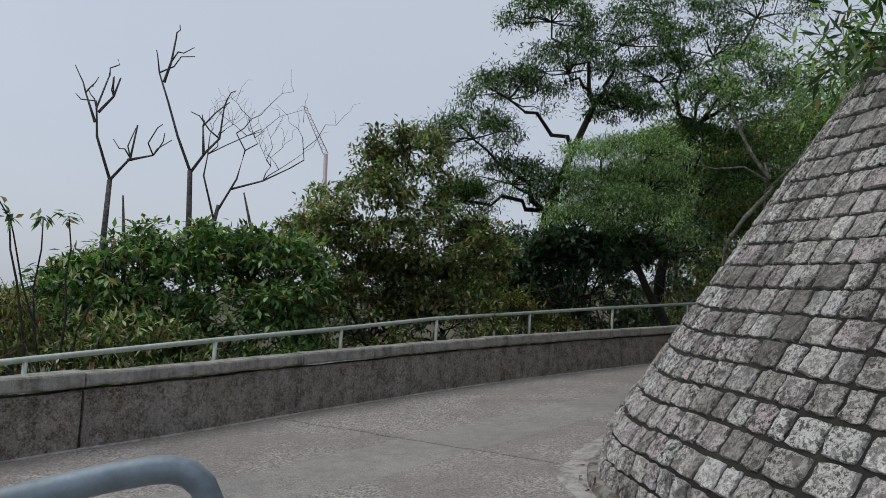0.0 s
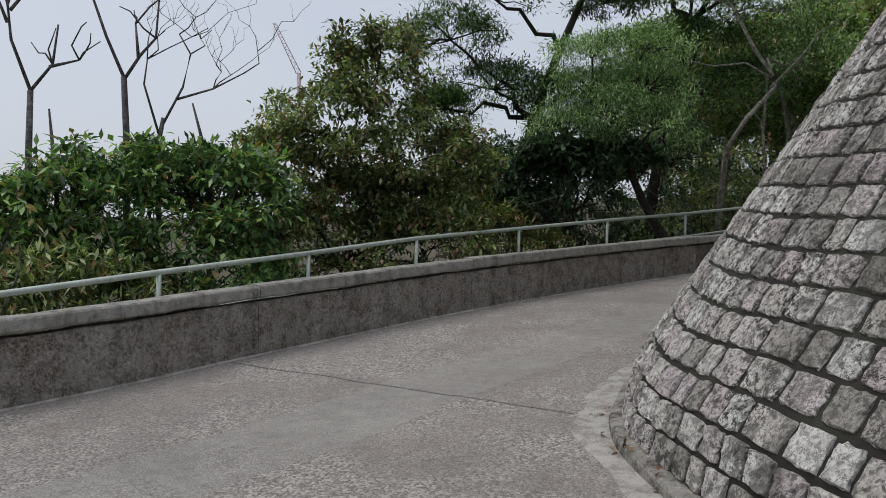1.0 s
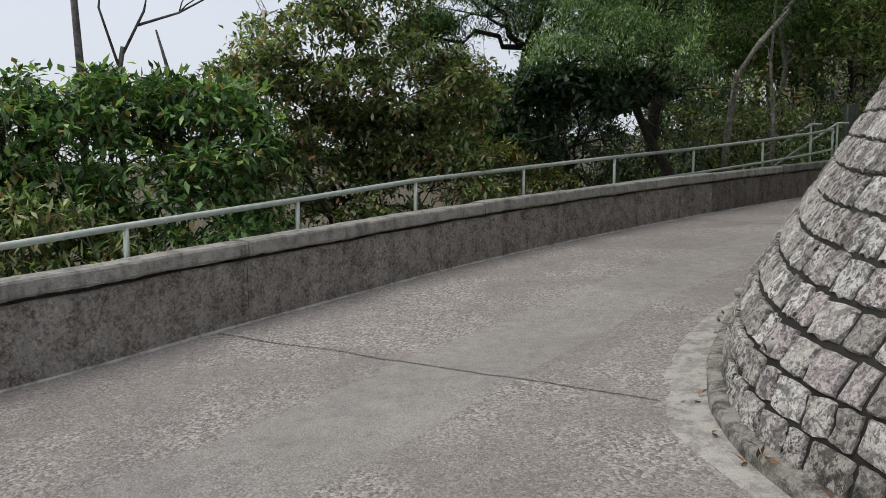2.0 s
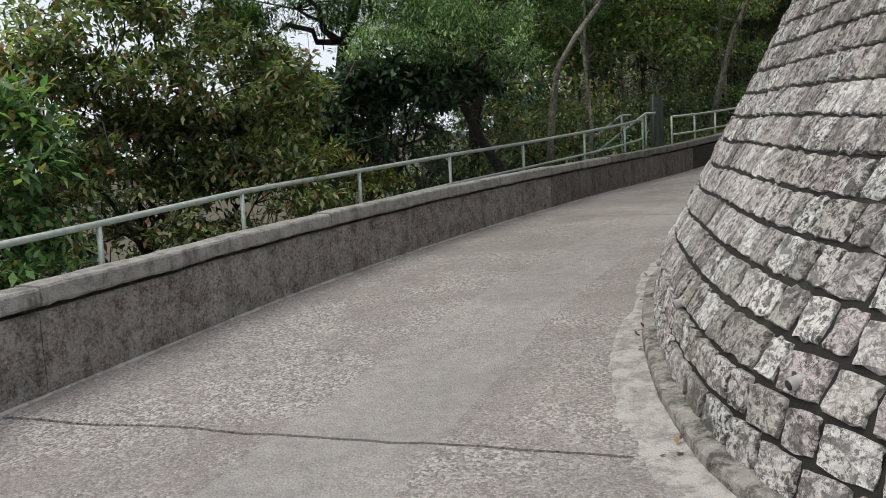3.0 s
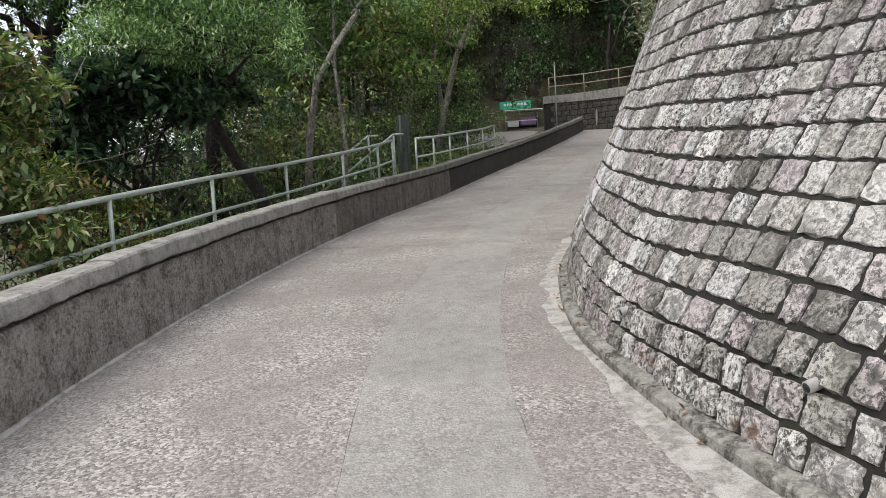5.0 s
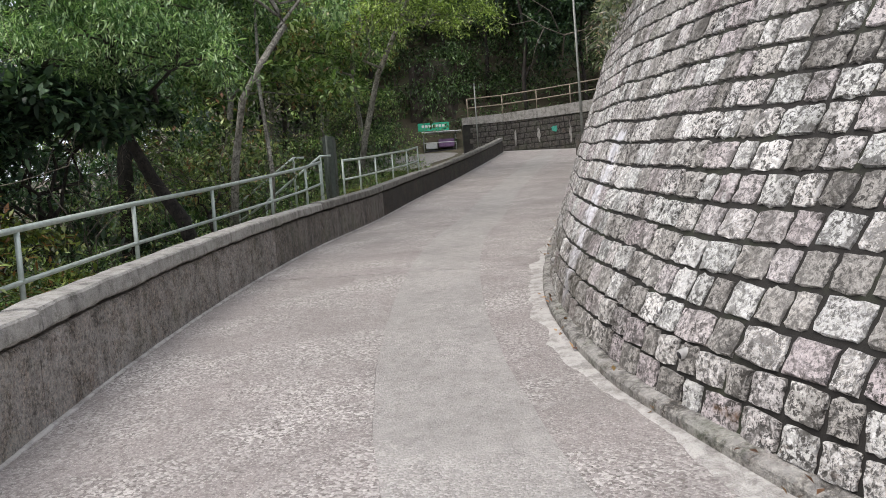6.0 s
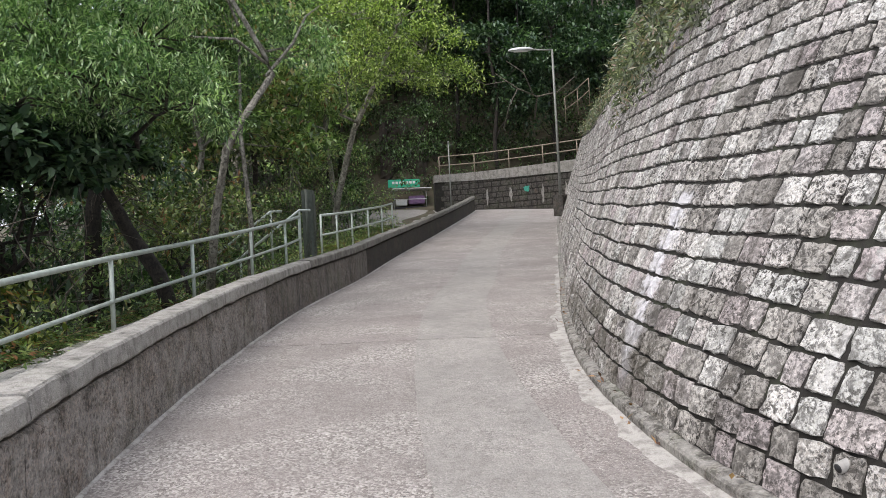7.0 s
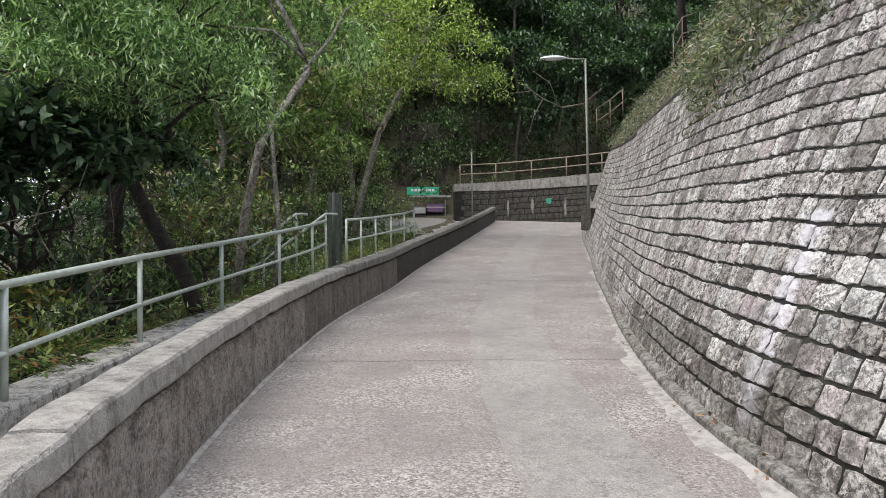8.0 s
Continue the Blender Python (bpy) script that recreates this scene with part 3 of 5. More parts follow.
# ---- railing beyond the parapet ----
def post_mesh(h):
    return tubes("post", [([(0, 0, 0), (0, 0, h)], 0.028)], M_RAIL, 8)


RAILING = thing("railing", (0, 0, 0), "grey painted pipe railing with two rails on a ledge", "railing")
POSTS = [(-5.75, 6.2, 0.72), (-4.35, 8.75, 0.95), (-2.92, 10.73, 1.17), (-1.5, 12.46, 1.37), (-0.06, 14.06, 1.59), (1.75, 15.83, 1.79), (3.74, 17.56, 2.01), (5.9, 19.28, 2.23), (8.15, 20.88, 2.49), (9.97, 22.15, 2.72), (10.9, 22.8, 2.87)]
POSTS2 = [(12.6, 24.0, 2.99), (14.16, 25.12, 3.12), (15.53, 25.96, 3.25), (17.23, 27.0, 3.43), (18.89, 28.0, 3.60), (20.28, 28.82, 3.80)]


def ledge_z(x, y):
    return road_z(*EDGE.at(EDGE.near(x, y))) + 0.11


for run in (POSTS, POSTS2):
    for x, y, z in run:
        b = ledge_z(x, y)
        ob = part("post", post_mesh(z - b), None, RAILING)
        ob.location = (x, y, b)
    part("top_rail", tubes("top_rail", [([(x, y, z) for x, y, z in run], 0.034)], M_RAIL, 10), None, RAILING)
    part("lower_rail", tubes("lower_rail", [([(x, y, z - 0.51) for x, y, z in run], 0.026)], M_RAIL, 8), None, RAILING)
# the stair rail that turns down beside the control box
STAIR = thing("stair_railing", (11.3, 23.3, 1.7), "grey pipe handrail leading down from the path", "railing")
for k, (dx, dy) in enumerate(((0.0, 0.0), (-0.45, 0.5))):
    o = Vector((11.25 + dx, 23.2 + dy, 0))
    a, b = o + Vector((0, 0, 3.05)), o + Vector((-1.35, 0.5, 2.0))
    part("handrail", tubes("handrail", [([a + Vector((0.25, -0.1, 0)), a, b, b + Vector((-1.2, 0.5, -0.8))], 0.03)], M_RAIL, 8, STAIR.location), None, STAIR)
    part("post", tubes("post", [([(a.x, a.y, 1.7), a], 0.026)], M_RAIL, 8, STAIR.location), None, STAIR)
    part("post", tubes("post", [([(b.x, b.y, 1.1), b], 0.026)], M_RAIL, 8, STAIR.location), None, STAIR)

# control box on the ledge
cx, cy = 11.75, 23.45
cz = ledge_z(cx, cy)
CABINET = thing("control_box", (cx, cy, cz), "tall narrow green-grey metal control box with louvres beside the railing", "cabinet")
CABINET.rotation_euler = (0, 0, radians(40))
ch = 3.55 - cz
part("body", box_bm((0.34, 0.26, ch), (0, 0, ch / 2), 0.012), M_CABINET, CABINET)
part("door", box_bm((0.28, 0.02, ch * 0.5), (0, -0.142, ch * 0.7), 0.006), M_CABINET, CABINET)
for i in range(9):
    part("louvre", box_bm((0.27, 0.03, 0.022), (0, -0.14, ch * 0.06 + i * ch * 0.045), 0.004), M_CABINET, CABINET)
part("post", tubes("post", [([(-0.24, 0, 0), (-0.24, 0, ch + 0.02)], 0.035)], M_CABINET, 8), None, CABINET)

# pipe rail that ends in a bend close to the lane's start
HAND = thing("bent_handrail", (-0.27, 1.43, road_z(-0.27, 1.43)), "blue-grey painted pipe handrail with a bent end", "railing")
hz = -HAND.location.z
hp = [(-2.4, 0.45, 0.86), (-1.4, 0.94, 1.13), (-0.70, 1.285, 1.325), (-0.521, 1.37, 1.371), (-0.465, 1.399, 1.386), (-0.403, 1.425, 1.40), (-0.358, 1.442, 1.408), (-0.334, 1.45, 1.409), (-0.312, 1.457, 1.403), (-0.293, 1.463, 1.386), (-0.281, 1.466, 1.36), (-0.274, 1.467, 1.32), (-0.27, 1.467, 0.9), (-0.27, 1.467, road_z(-0.27, 1.467) - 0.02)]
hp = [(x, y, z - 0.012) for x, y, z in hp]
part("pipe", tubes("pipe", [(hp, 0.0195)], M_RAIL_BLUE, 14, HAND.location), None, HAND)
part("post", tubes("post", [([(-1.9, 0.695, road_z(-1.9, 0.695) - 0.02), (-1.9, 0.695, 0.99)], 0.02)], M_RAIL_BLUE, 10, HAND.location), None, HAND)

# ---- street lamp ----
lx, ly, lz = 23.2, 23.35, 3.25
LAMP = thing("street_lamp", (lx, ly, lz), "slim pale street lamp with a single flat head over the lane", "lamp")
part("pole", tubes("pole", [([(0, 0, -0.1), (-0.03, 0, 2.5), (-0.09, 0, 5.62)], [0.055, 0.045, 0.036])], M_LAMP_POLE, 10), None, LAMP)
part("arm", tubes("arm", [([(-0.09, 0, 5.6), (-0.3, 0.33, 5.63), (-0.48, 0.56, 5.66)], [0.035, 0.03, 0.03])], M_LAMP_POLE, 8), None, LAMP)
hd = bmesh.new()
bmesh.ops.create_uvsphere(hd, u_segments=18, v_segments=10, radius=1)
for v in hd.verts:
    v.co.z = v.co.z * (0.10 if v.co.z > 0 else 0.045)
    v.co.x *= 0.46
    v.co.y *= 0.15 * (1 - 0.25 * v.co.x)
head = part("head", hd, M_LAMP_HEAD, LAMP, "pale oval lamp head")
head.matrix_local = pose(-0.72, 0.9, 5.67, 0, 0, 128)
part("lens", box_bm((0.5, 0.17, 0.02), (0, 0, -0.045), 0.006), M_WHITE, head)
part("plinth", box_bm((0.4, 0.4, 0.75), (0, 0, 0.1), 0.03), M_RUBBLE, LAMP)

# second slim pole by the junction
POLE = thing("signpost", (25.9, 30.6, road_z(25.9, 30.6)), "thin grey metal post beside the parapet", "post")
part("pole", tubes("pole", [([(0, 0, -0.1), (0, 0, 6.72 - POLE.location.z)], 0.028)], M_LAMP_POLE, 8), None, POLE)
part("cap", tubes("cap", [([(0, 0, 6.7 - POLE.location.z), (0, 0, 6.76 - POLE.location.z)], [0.05, 0.03])], M_LAMP_POLE, 8), None, POLE)

# ---- far wall above the junction, with its railing ----
FAR = Line2([(28.7, 33.9), (29.5, 33.1), (30.3, 32.0), (31.2, 29.5), (31.8, 27.0), (32.3, 24.0)])
far_z0, far_z1 = 3.3, 5.35


def far_strip(name, z0, z1, out, mat, rise=0.07):
    us = np.arange(0, FAR.length, 0.3)
    v, f = [], []
    for u in us:
        p, nl = FAR.at(u), FAR.left(u)
        q = p - nl * out
        b = p + nl * 0.7
        r = rise * u * 0.55
        v += [(q[0], q[1], z0 + 0.3 * r), (q[0], q[1], z1 + r), (b[0], b[1], z1 + r), (b[0], b[1], z0)]
    for i in range(len(us) - 1):
        for k in range(4):
            j = (k + 1) % 4
            f.append((i * 4 + k, (i + 1) * 4 + k, (i + 1) * 4 + j, i * 4 + j))
    f.append((0, 1, 2, 3))
    return mesh_from(name, v, f, mat)


FARWALL = tagged(new("wall_far", far_strip("wall_far", far_z0, far_z1, 0.0, M_MORTAR)), "dark rubble retaining wall under a pale capping course", "wall", kind="structure")
part("capping", far_strip("capping", far_z1 + 0.004, far_z1 + 0.36, 0.05, M_COPING), None, FARWALL)
# splash of teal paint and lime runs on the far wall
def far_patch(name, u, z, w, h, mat, label, seed):
    p, nl, al = FAR.at(u), FAR.left(u), FAR.along(u)
    bm = bmesh.new()
    r = np.random.default_rng(seed)
    vs = []
    for k in range(18):
        a = 2 * math.pi * k / 18
        q = 0.5 + 0.6 * r.random()
        x, y = 0.5 * w * math.cos(a) * q, 0.5 * h * math.sin(a) * q
        o = p + al * x - nl * 0.052
        vs.append(bm.verts.new((o[0], o[1], z + y)))
    f = bm.faces.new(vs)
    ext = bmesh.ops.extrude_face_region(bm, geom=[f])
    bmesh.ops.translate(bm, verts=[v for v in ext["geom"] if isinstance(v, bmesh.types.BMVert)], vec=(*(nl * 0.03), 0))
    part(name, bm, mat, FARWALL, label)


far_patch("paint_mark", 4.6, 4.8, 0.4, 0.34, M_GREEN_PAINT, "teal paint splash", 3)
for k, (u, z, w, h) in enumerate(((3.8, 4.6, 0.16, 0.8), (5.4, 4.5, 0.14, 1.2), (6.6, 4.4, 0.2, 1.5), (7.4, 4.5, 0.14, 1.1), (2.6, 4.5, 0.12, 0.9))):
    far_patch("lime_run", u, z, w, h, M_COPING, "pale lime run", 10 + k)
UPPER = thing("upper_railing", (30.3, 32.0, 5.7), "rusty pipe railing along the upper path", "railing")
ups = np.arange(0.3, FAR.length, 1.7)
up_pts = []
for u in ups:
    p = FAR.at(u) + FAR.left(u) * 0.25
    z = far_z1 + 0.34 + 0.07 * u * 0.55
    up_pts.append((p[0], p[1], z))
    part("post", tubes("post", [([(p[0], p[1], z), (p[0], p[1], z + 0.95)], 0.03)], M_RUST, 6, UPPER.location), None, UPPER)
for h, nm in ((0.95, "top_rail"), (0.5, "lower_rail")):
    part(nm, tubes(nm, [([(x, y, z + h) for x, y, z in up_pts], 0.028)], M_RUST, 6, UPPER.location), None, UPPER)

# ---- covered stall with a green sign ----
sx, sy = 30.0, 36.8
sz = road_z(sx, sy) - 0.33
STALL = thing("roadside_stall", (sx, sy, sz), "covered stall with green sign and purple goods behind the parapet", "stall")
STALL.rotation_euler = (0, 0, radians(-44))
for px in (-0.85, 0.85):
    for py in (-0.5, 0.5):
        part("post", tubes("post", [([(px, py, -0.3), (px, py, 1.32)], 0.025)], M_LAMP_POLE, 6), None, STALL)
part("roof", box_bm((2.1, 1.3, 0.05), (0.1, 0, 1.34), 0.015), M_WHITE, STALL)
sign = part("sign_board", box_bm((1.65, 0.05, 0.42), (-0.3, -0.5, 1.62), 0.01), M_SIGN, STALL, "green sign board with a line of pale writing")
for k in range(7):
    part("lettering", box_bm((0.13, 0.012, 0.13), (-0.85 + k * 0.18, -0.53, 1.66), 0.002), M_WHITE, sign)
part("counter", box_bm((1.7, 0.8, 0.5), (0, 0, 0.15), 0.02), M_BLACK, STALL)
part("cloth", box_bm((0.85, 0.5, 0.45), (0.35, -0.1, 0.75), 0.09), M_PURPLE, STALL)
part("box", box_bm((0.6, 0.5, 0.3), (-0.45, -0.1, 0.62), 0.03), M_WHITE, STALL)
part("crossbar", tubes("crossbar", [([(-0.85, -0.52, 0.78), (0.85, -0.52, 0.78)], 0.02)], M_WHITE, 6), None, STALL)

# crane jib far beyond the trees
CRANE = thing("tower_crane", (-60, 318, 30), "far lattice crane jib rising above the trees in haze", "crane")
c0, c1 = Vector((-51, 320, 66)), Vector((-60.5, 317, 85))
runs = []
side = Vector((1.0, 0.2, 0.3))
for s in (-1, 1):
    runs.append(([c0 + side * s * 0.9, c1 + side * s * 0.4], 0.16))
for i in range(16):
    a, b = c0.lerp(c1, i / 16), c0.lerp(c1, (i + 1) / 16)
    s = 1 if i % 2 else -1
    runs.append(([a + side * s * 0.8, b - side * s * 0.8], 0.1))
runs.append(([Vector((-49, 320, -30)), c0], 0.9))
part("jib", tubes("jib", runs, M_CRANE, 5, CRANE.location), None, CRANE)
part("cable", tubes("cable", [([c1, c1 - Vector((0, 0, 7))], 0.12)], M_CRANE, 5, CRANE.location), None, CRANE)


# ---- drain pipes in the stone wall ----
for du, h in ((5.8, 0.46), (7.36, 0.42), (9.16, 0.33), (12.9, 0.30), (15.3, 0.33)):
    u = U0 + du
    p = face(u, h)
    nn = Vector((*KERB.left(u), -0.25)).normalized()
    pp = thing("drain_pipe", p, "short pale plastic weep pipe in the stone wall", "pipe", "weep pipes")
    n = 12
    ring_a = tubes("pipe", [([-nn * 0.05, nn * 0.055], 0.026)], M_PIPE, n)
    part("pipe", ring_a, None, pp)
    # black disc on the pipe's end imitates its unlit hollow
    part("bore", tubes("bore", [([nn * 0.052, nn * 0.0565], 0.02)], M_BLACK, n), None, pp)


# ---- plants ----
RNG = np.random.default_rng(7)


def leaf_arrays(centres, radius, n, size, width, out=None, flat=0.75, droop=0.25, squash=0.75):
    """Folded two-triangle leaves in clumps round the centres."""
    c = np.repeat(np.asarray(centres, float), n, axis=0)
    r = np.repeat(np.broadcast_to(np.asarray(radius, float), (len(centres),)), n)
    k = len(c)
    off = RNG.normal(size=(k, 3)) * 0.5
    off[:, 2] *= squash
    p = c + off * r[:, None]
    d = RNG.normal(size=(k, 3)) + off * 0.9
    d[:, 2] -= droop
    d /= np.linalg.norm(d, axis=1)[:, None]
    up = RNG.normal(size=(k, 3)) * (1 - flat)
    up[:, 2] += 1
    s = np.cross(d, up)
    s /= np.linalg.norm(s, axis=1)[:, None] + 1e-6
    nn = np.cross(s, d)
    L = size * RNG.uniform(0.65, 1.3, k)[:, None]
    W = width * RNG.uniform(0.7, 1.25, k)[:, None]
    v = np.stack([p, p + d * L * 0.45 + s * W * 0.5 + nn * W * 0.18, p + d * L, p + d * L * 0.45 - s * W * 0.5 + nn * W * 0.18], 1)
    if width > 0.08 and size < 0.2:
        # large leaves are heart-shaped: six corners
        fold = nn * W * 0.16
        v = np.stack([p, p + d * L * 0.22 + s * W * 0.46 + fold, p + d * L * 0.62 + s * W * 0.38 + fold, p + d * L, p + d * L * 0.62 - s * W * 0.38 + fold, p + d * L * 0.22 - s * W * 0.46 + fold], 1)
        b = np.arange(k)[:, None] * 6
        t = np.concatenate([b + [0, 1, 2], b + [0, 2, 3], b + [0, 3, 4], b + [0, 4, 5]], 1).reshape(-1, 3)
        return v.reshape(-1, 3), t
    b = np.arange(k)[:, None] * 4
    t = np.concatenate([b + [0, 1, 2], b + [0, 2, 3]], 1).reshape(-1, 3)
    return v.reshape(-1, 3), t


def joined(arrays):
    vs, ts, o = [], [], 0
    for v, t in arrays:
        vs.append(v)
        ts.append(t + o)
        o += len(v)
    return np.concatenate(vs), np.concatenate(ts)


def lobe_points(lobe, n, hollow=0.78):
    x, y, z, r, rz = lobe
    d = RNG.normal(size=(n, 3))
    d /= np.linalg.norm(d, axis=1)[:, None]
    d[:, 2] = np.where(d[:, 2] < -0.45, -d[:, 2], d[:, 2])
    k = RNG.uniform(hollow ** 3, 1, n) ** (1 / 3)
    k *= 0.82 + 0.3 * RNG.random(n)
    return np.array((x, y, z)) + d * k[:, None] * np.array((r, r, rz))


def wander(a, b, n=6, amp=0.1):
    a, b = np.array(a, float), np.array(b, float)
    t = np.linspace(0, 1, n)[:, None]
    p = a + (b - a) * t
    j = RNG.normal(size=(n, 3)) * amp * np.linalg.norm(b - a)
    j[0] = j[-1] = 0
    p += j * 0.4
    p[:, 2] += np.sin(t[:, 0] * math.pi) * 0.06 * np.linalg.norm(b - a)
    return [tuple(q) for q in p]


def tree(name, trunk, radius, lobes, clumps, leaves, size, width, leaf, bark, label, category="tree", group="", spread=0.36, twigs=7, flat=0.75):
    """A trunk along given points, a limb to every lobe of the crown, twigs to its clumps, and leaves round those."""
    base = Vector(trunk[0])
    root = thing(name, base, label, category, group)
    o = np.array(base)
    runs = [(trunk, list(np.linspace(radius, radius * 0.45, len(trunk))))]
    arrays = []
    for lobe in lobes:
        j = int(RNG.integers(max(1, len(trunk) // 2), len(trunk)))
        lo = np.array(lobe[:3])
        cands = [k for k in range(1, len(trunk)) if trunk[k][2] < lobe[2] + 0.2] or [1]
        j = min(cands, key=lambda k: np.linalg.norm(np.array(trunk[k]) - lo))
        runs.append((wander(trunk[j], lo, 7, 0.14), list(np.linspace(radius * 0.42, radius * 0.14, 7))))
        pts = lobe_points(lobe, int(clumps * 0.62))
        for q in pts[:twigs]:
            runs.append((wander(lo, q, 4, 0.15), list(np.linspace(radius * 0.13, 0.008, 4))))
        arrays.append(leaf_arrays(pts - o, spread * RNG.uniform(0.55, 1.15, len(pts)), int(leaves * 1.5), size, width, flat=flat, squash=0.5))
    part("trunk", tubes("trunk", runs, bark, 6, base), None, root)
    v, t = joined(arrays)
    part("crown", tri_mesh("crown", v, t, leaf), None, root)
    return root


def gz(x, y):
    return ground_z(x, y) - 0.1


def shrub(name, x, y, lobes, clumps, leaves, size, width, leaf, label, group="", spread=0.27, bark=None):
    z = gz(x, y)
    zz = min(l[2] for l in lobes)
    return tree(name, [(x, y, z), (x + 0.1, y, z + (zz - z) * 0.4), (x, y + 0.1, z + (zz - z) * 0.75)], 0.08, lobes, clumps, leaves, size, width, leaf, bark or M_BARK, label, "shrub", group, spread, 5)


# shrubs along the railing, below the open sky
shrub("shrub", -4.0, 13.0, [(-5.4, 12.4, 1.3, 1.0, 0.9), (-4.6, 12.7, 1.8, 1.1, 0.95), (-3.7, 12.9, 1.9, 1.1, 0.95), (-2.8, 13.1, 2.0, 1.0, 0.9), (-4.3, 12.6, 0.6, 1.4, 0.8), (-2.9, 13.0, 0.8, 1.2, 0.9)], 85, 40, 0.16, 0.07, M_LEAF, "dense broad-leaved green shrub beyond the railing")
shrub("shrub", -5.0, 13.6, [(-5.2, 13.6, 2.0, 1.0, 0.7), (-4.0, 13.9, 2.35, 0.9, 0.6), (-2.9, 13.9, 2.3, 0.8, 0.6)], 45, 22, 0.13, 0.05, M_LEAF_YELLOW, "yellow-green shrub top with some brown leaves")
shrub("shrub", -6.3, 11.2, [(-6.4, 10.9, 0.9, 0.8, 0.9), (-5.9, 10.9, 1.0, 0.6, 0.7), (-7.2, 10.6, 0.8, 0.9, 1.0), (-8.2, 10.2, 0.7, 1.0, 1.0)], 70, 28, 0.16, 0.03, M_LEAF_YELLOW, "yellow-green thicket on the slope below the path")
shrub("shrub", -4.9, 11.2, [(-5.2, 10.9, 0.4, 0.8, 0.7), (-4.4, 11.2, 0.7, 0.8, 0.8), (-3.7, 11.6, 0.6, 0.7, 0.7), (-5.9, 10.4, 0.0, 0.9, 0.7)], 60, 28, 0.15, 0.04, M_LEAF_OLIVE, "scrubby olive undergrowth beyond the parapet")
shrub("shrub", -7.6, 14.5, [(-7.4, 14.4, 0.2, 1.2, 1.0), (-8.8, 13.8, 0.1, 1.3, 1.0), (-10.2, 13.0, 0.0, 1.3, 1.1), (-6.4, 15.0, 0.8, 1.1, 1.1)], 60, 26, 0.18, 0.07, M_LEAF, "green shrub lower down the slope")
shrub("shrub", -1.3, 15.6, [(-2.3, 15.2, 2.5, 1.0, 1.1), (-1.5, 15.4, 3.3, 1.1, 1.2), (-0.8, 15.5, 4.4, 0.9, 0.9), (-0.3, 15.6, 2.8, 1.1, 1.2), (-1.6, 15.2, 1.2, 1.3, 1.0), (0.2, 15.7, 1.4, 1.1, 1.0), (-1.2, 16.2, 2.0, 1.0, 0.9), (-0.4, 16.3, 2.1, 0.9, 0.8), (0.6, 16.2, 2.8, 0.8, 0.9)], 105, 40, 0.13, 0.06, M_LEAF_OLIVE, "tall olive-green shrub with reddish young leaves")
shrub("shrub", -0.8, 18.0, [(-2.6, 17.0, 1.0, 1.2, 0.9), (-1.0, 17.6, 1.3, 1.2, 1.0), (0.6, 18.6, 1.5, 1.2, 1.1), (2.0, 19.6, 1.8, 1.2, 1.1)], 60, 26, 0.17, 0.07, M_LEAF_DARK, "dark low shrub filling the slope behind the others")
shrub("shrub", 1.3, 17.4, [(0.6, 17.3, 1.9, 0.9, 0.9), (1.5, 17.7, 1.5, 0.9, 0.8), (2.4, 18.3, 1.2, 0.8, 0.7)], 55, 24, 0.13, 0.05, M_LEAF_YELLOW, "yellowing shrub crowded behind the railing")
shrub("shrub", 3.3, 19.5, [(2.1, 18.9, 2.9, 0.8, 0.6), (3.1, 19.3, 3.3, 0.85, 0.55), (4.2, 19.4, 3.5, 0.75, 0.4), (2.7, 18.6, 3.3, 0.7, 0.55), (3.6, 18.8, 3.15, 0.7, 0.4), (1.6, 18.6, 2.3, 0.7, 0.6), (5.0, 19.9, 3.4, 0.6, 0.4)], 80, 22, 0.16, 0.095, M_LEAF_DARK, "dark large-leaved shrub under the feathery tree")
shrub("shrub", 7.6, 22.3, [(7.2, 22.2, 2.2, 1.0, 0.9), (8.4, 22.9, 2.4, 1.0, 1.0), (9.6, 23.9, 2.6, 1.0, 1.0)], 55, 22, 0.15, 0.06, M_LEAF_OLIVE, "tangled undergrowth behind the railing")

shrub("shrub", 5.5, 25.6, [(3.5, 25.0, 1.4, 1.6, 1.2), (5.5, 25.6, 1.8, 1.6, 1.3), (7.5, 26.4, 2.1, 1.6, 1.3), (6.3, 24.6, 0.9, 1.4, 1.0), (4.6, 24.8, 2.6, 1.3, 1.0)], 70, 26, 0.18, 0.075, M_LEAF_DARK, "dark shrub deep in the wood below the path")

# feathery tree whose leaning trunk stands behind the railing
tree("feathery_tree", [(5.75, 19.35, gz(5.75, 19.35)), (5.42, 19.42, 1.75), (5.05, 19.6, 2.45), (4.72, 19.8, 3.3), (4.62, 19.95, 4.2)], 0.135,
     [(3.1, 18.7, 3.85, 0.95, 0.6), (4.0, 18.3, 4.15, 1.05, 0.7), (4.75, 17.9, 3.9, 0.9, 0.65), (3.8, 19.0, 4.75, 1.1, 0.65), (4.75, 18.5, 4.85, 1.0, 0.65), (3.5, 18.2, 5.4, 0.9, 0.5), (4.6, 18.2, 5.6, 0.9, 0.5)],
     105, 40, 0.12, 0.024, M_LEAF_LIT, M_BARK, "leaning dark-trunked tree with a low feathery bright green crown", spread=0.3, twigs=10)
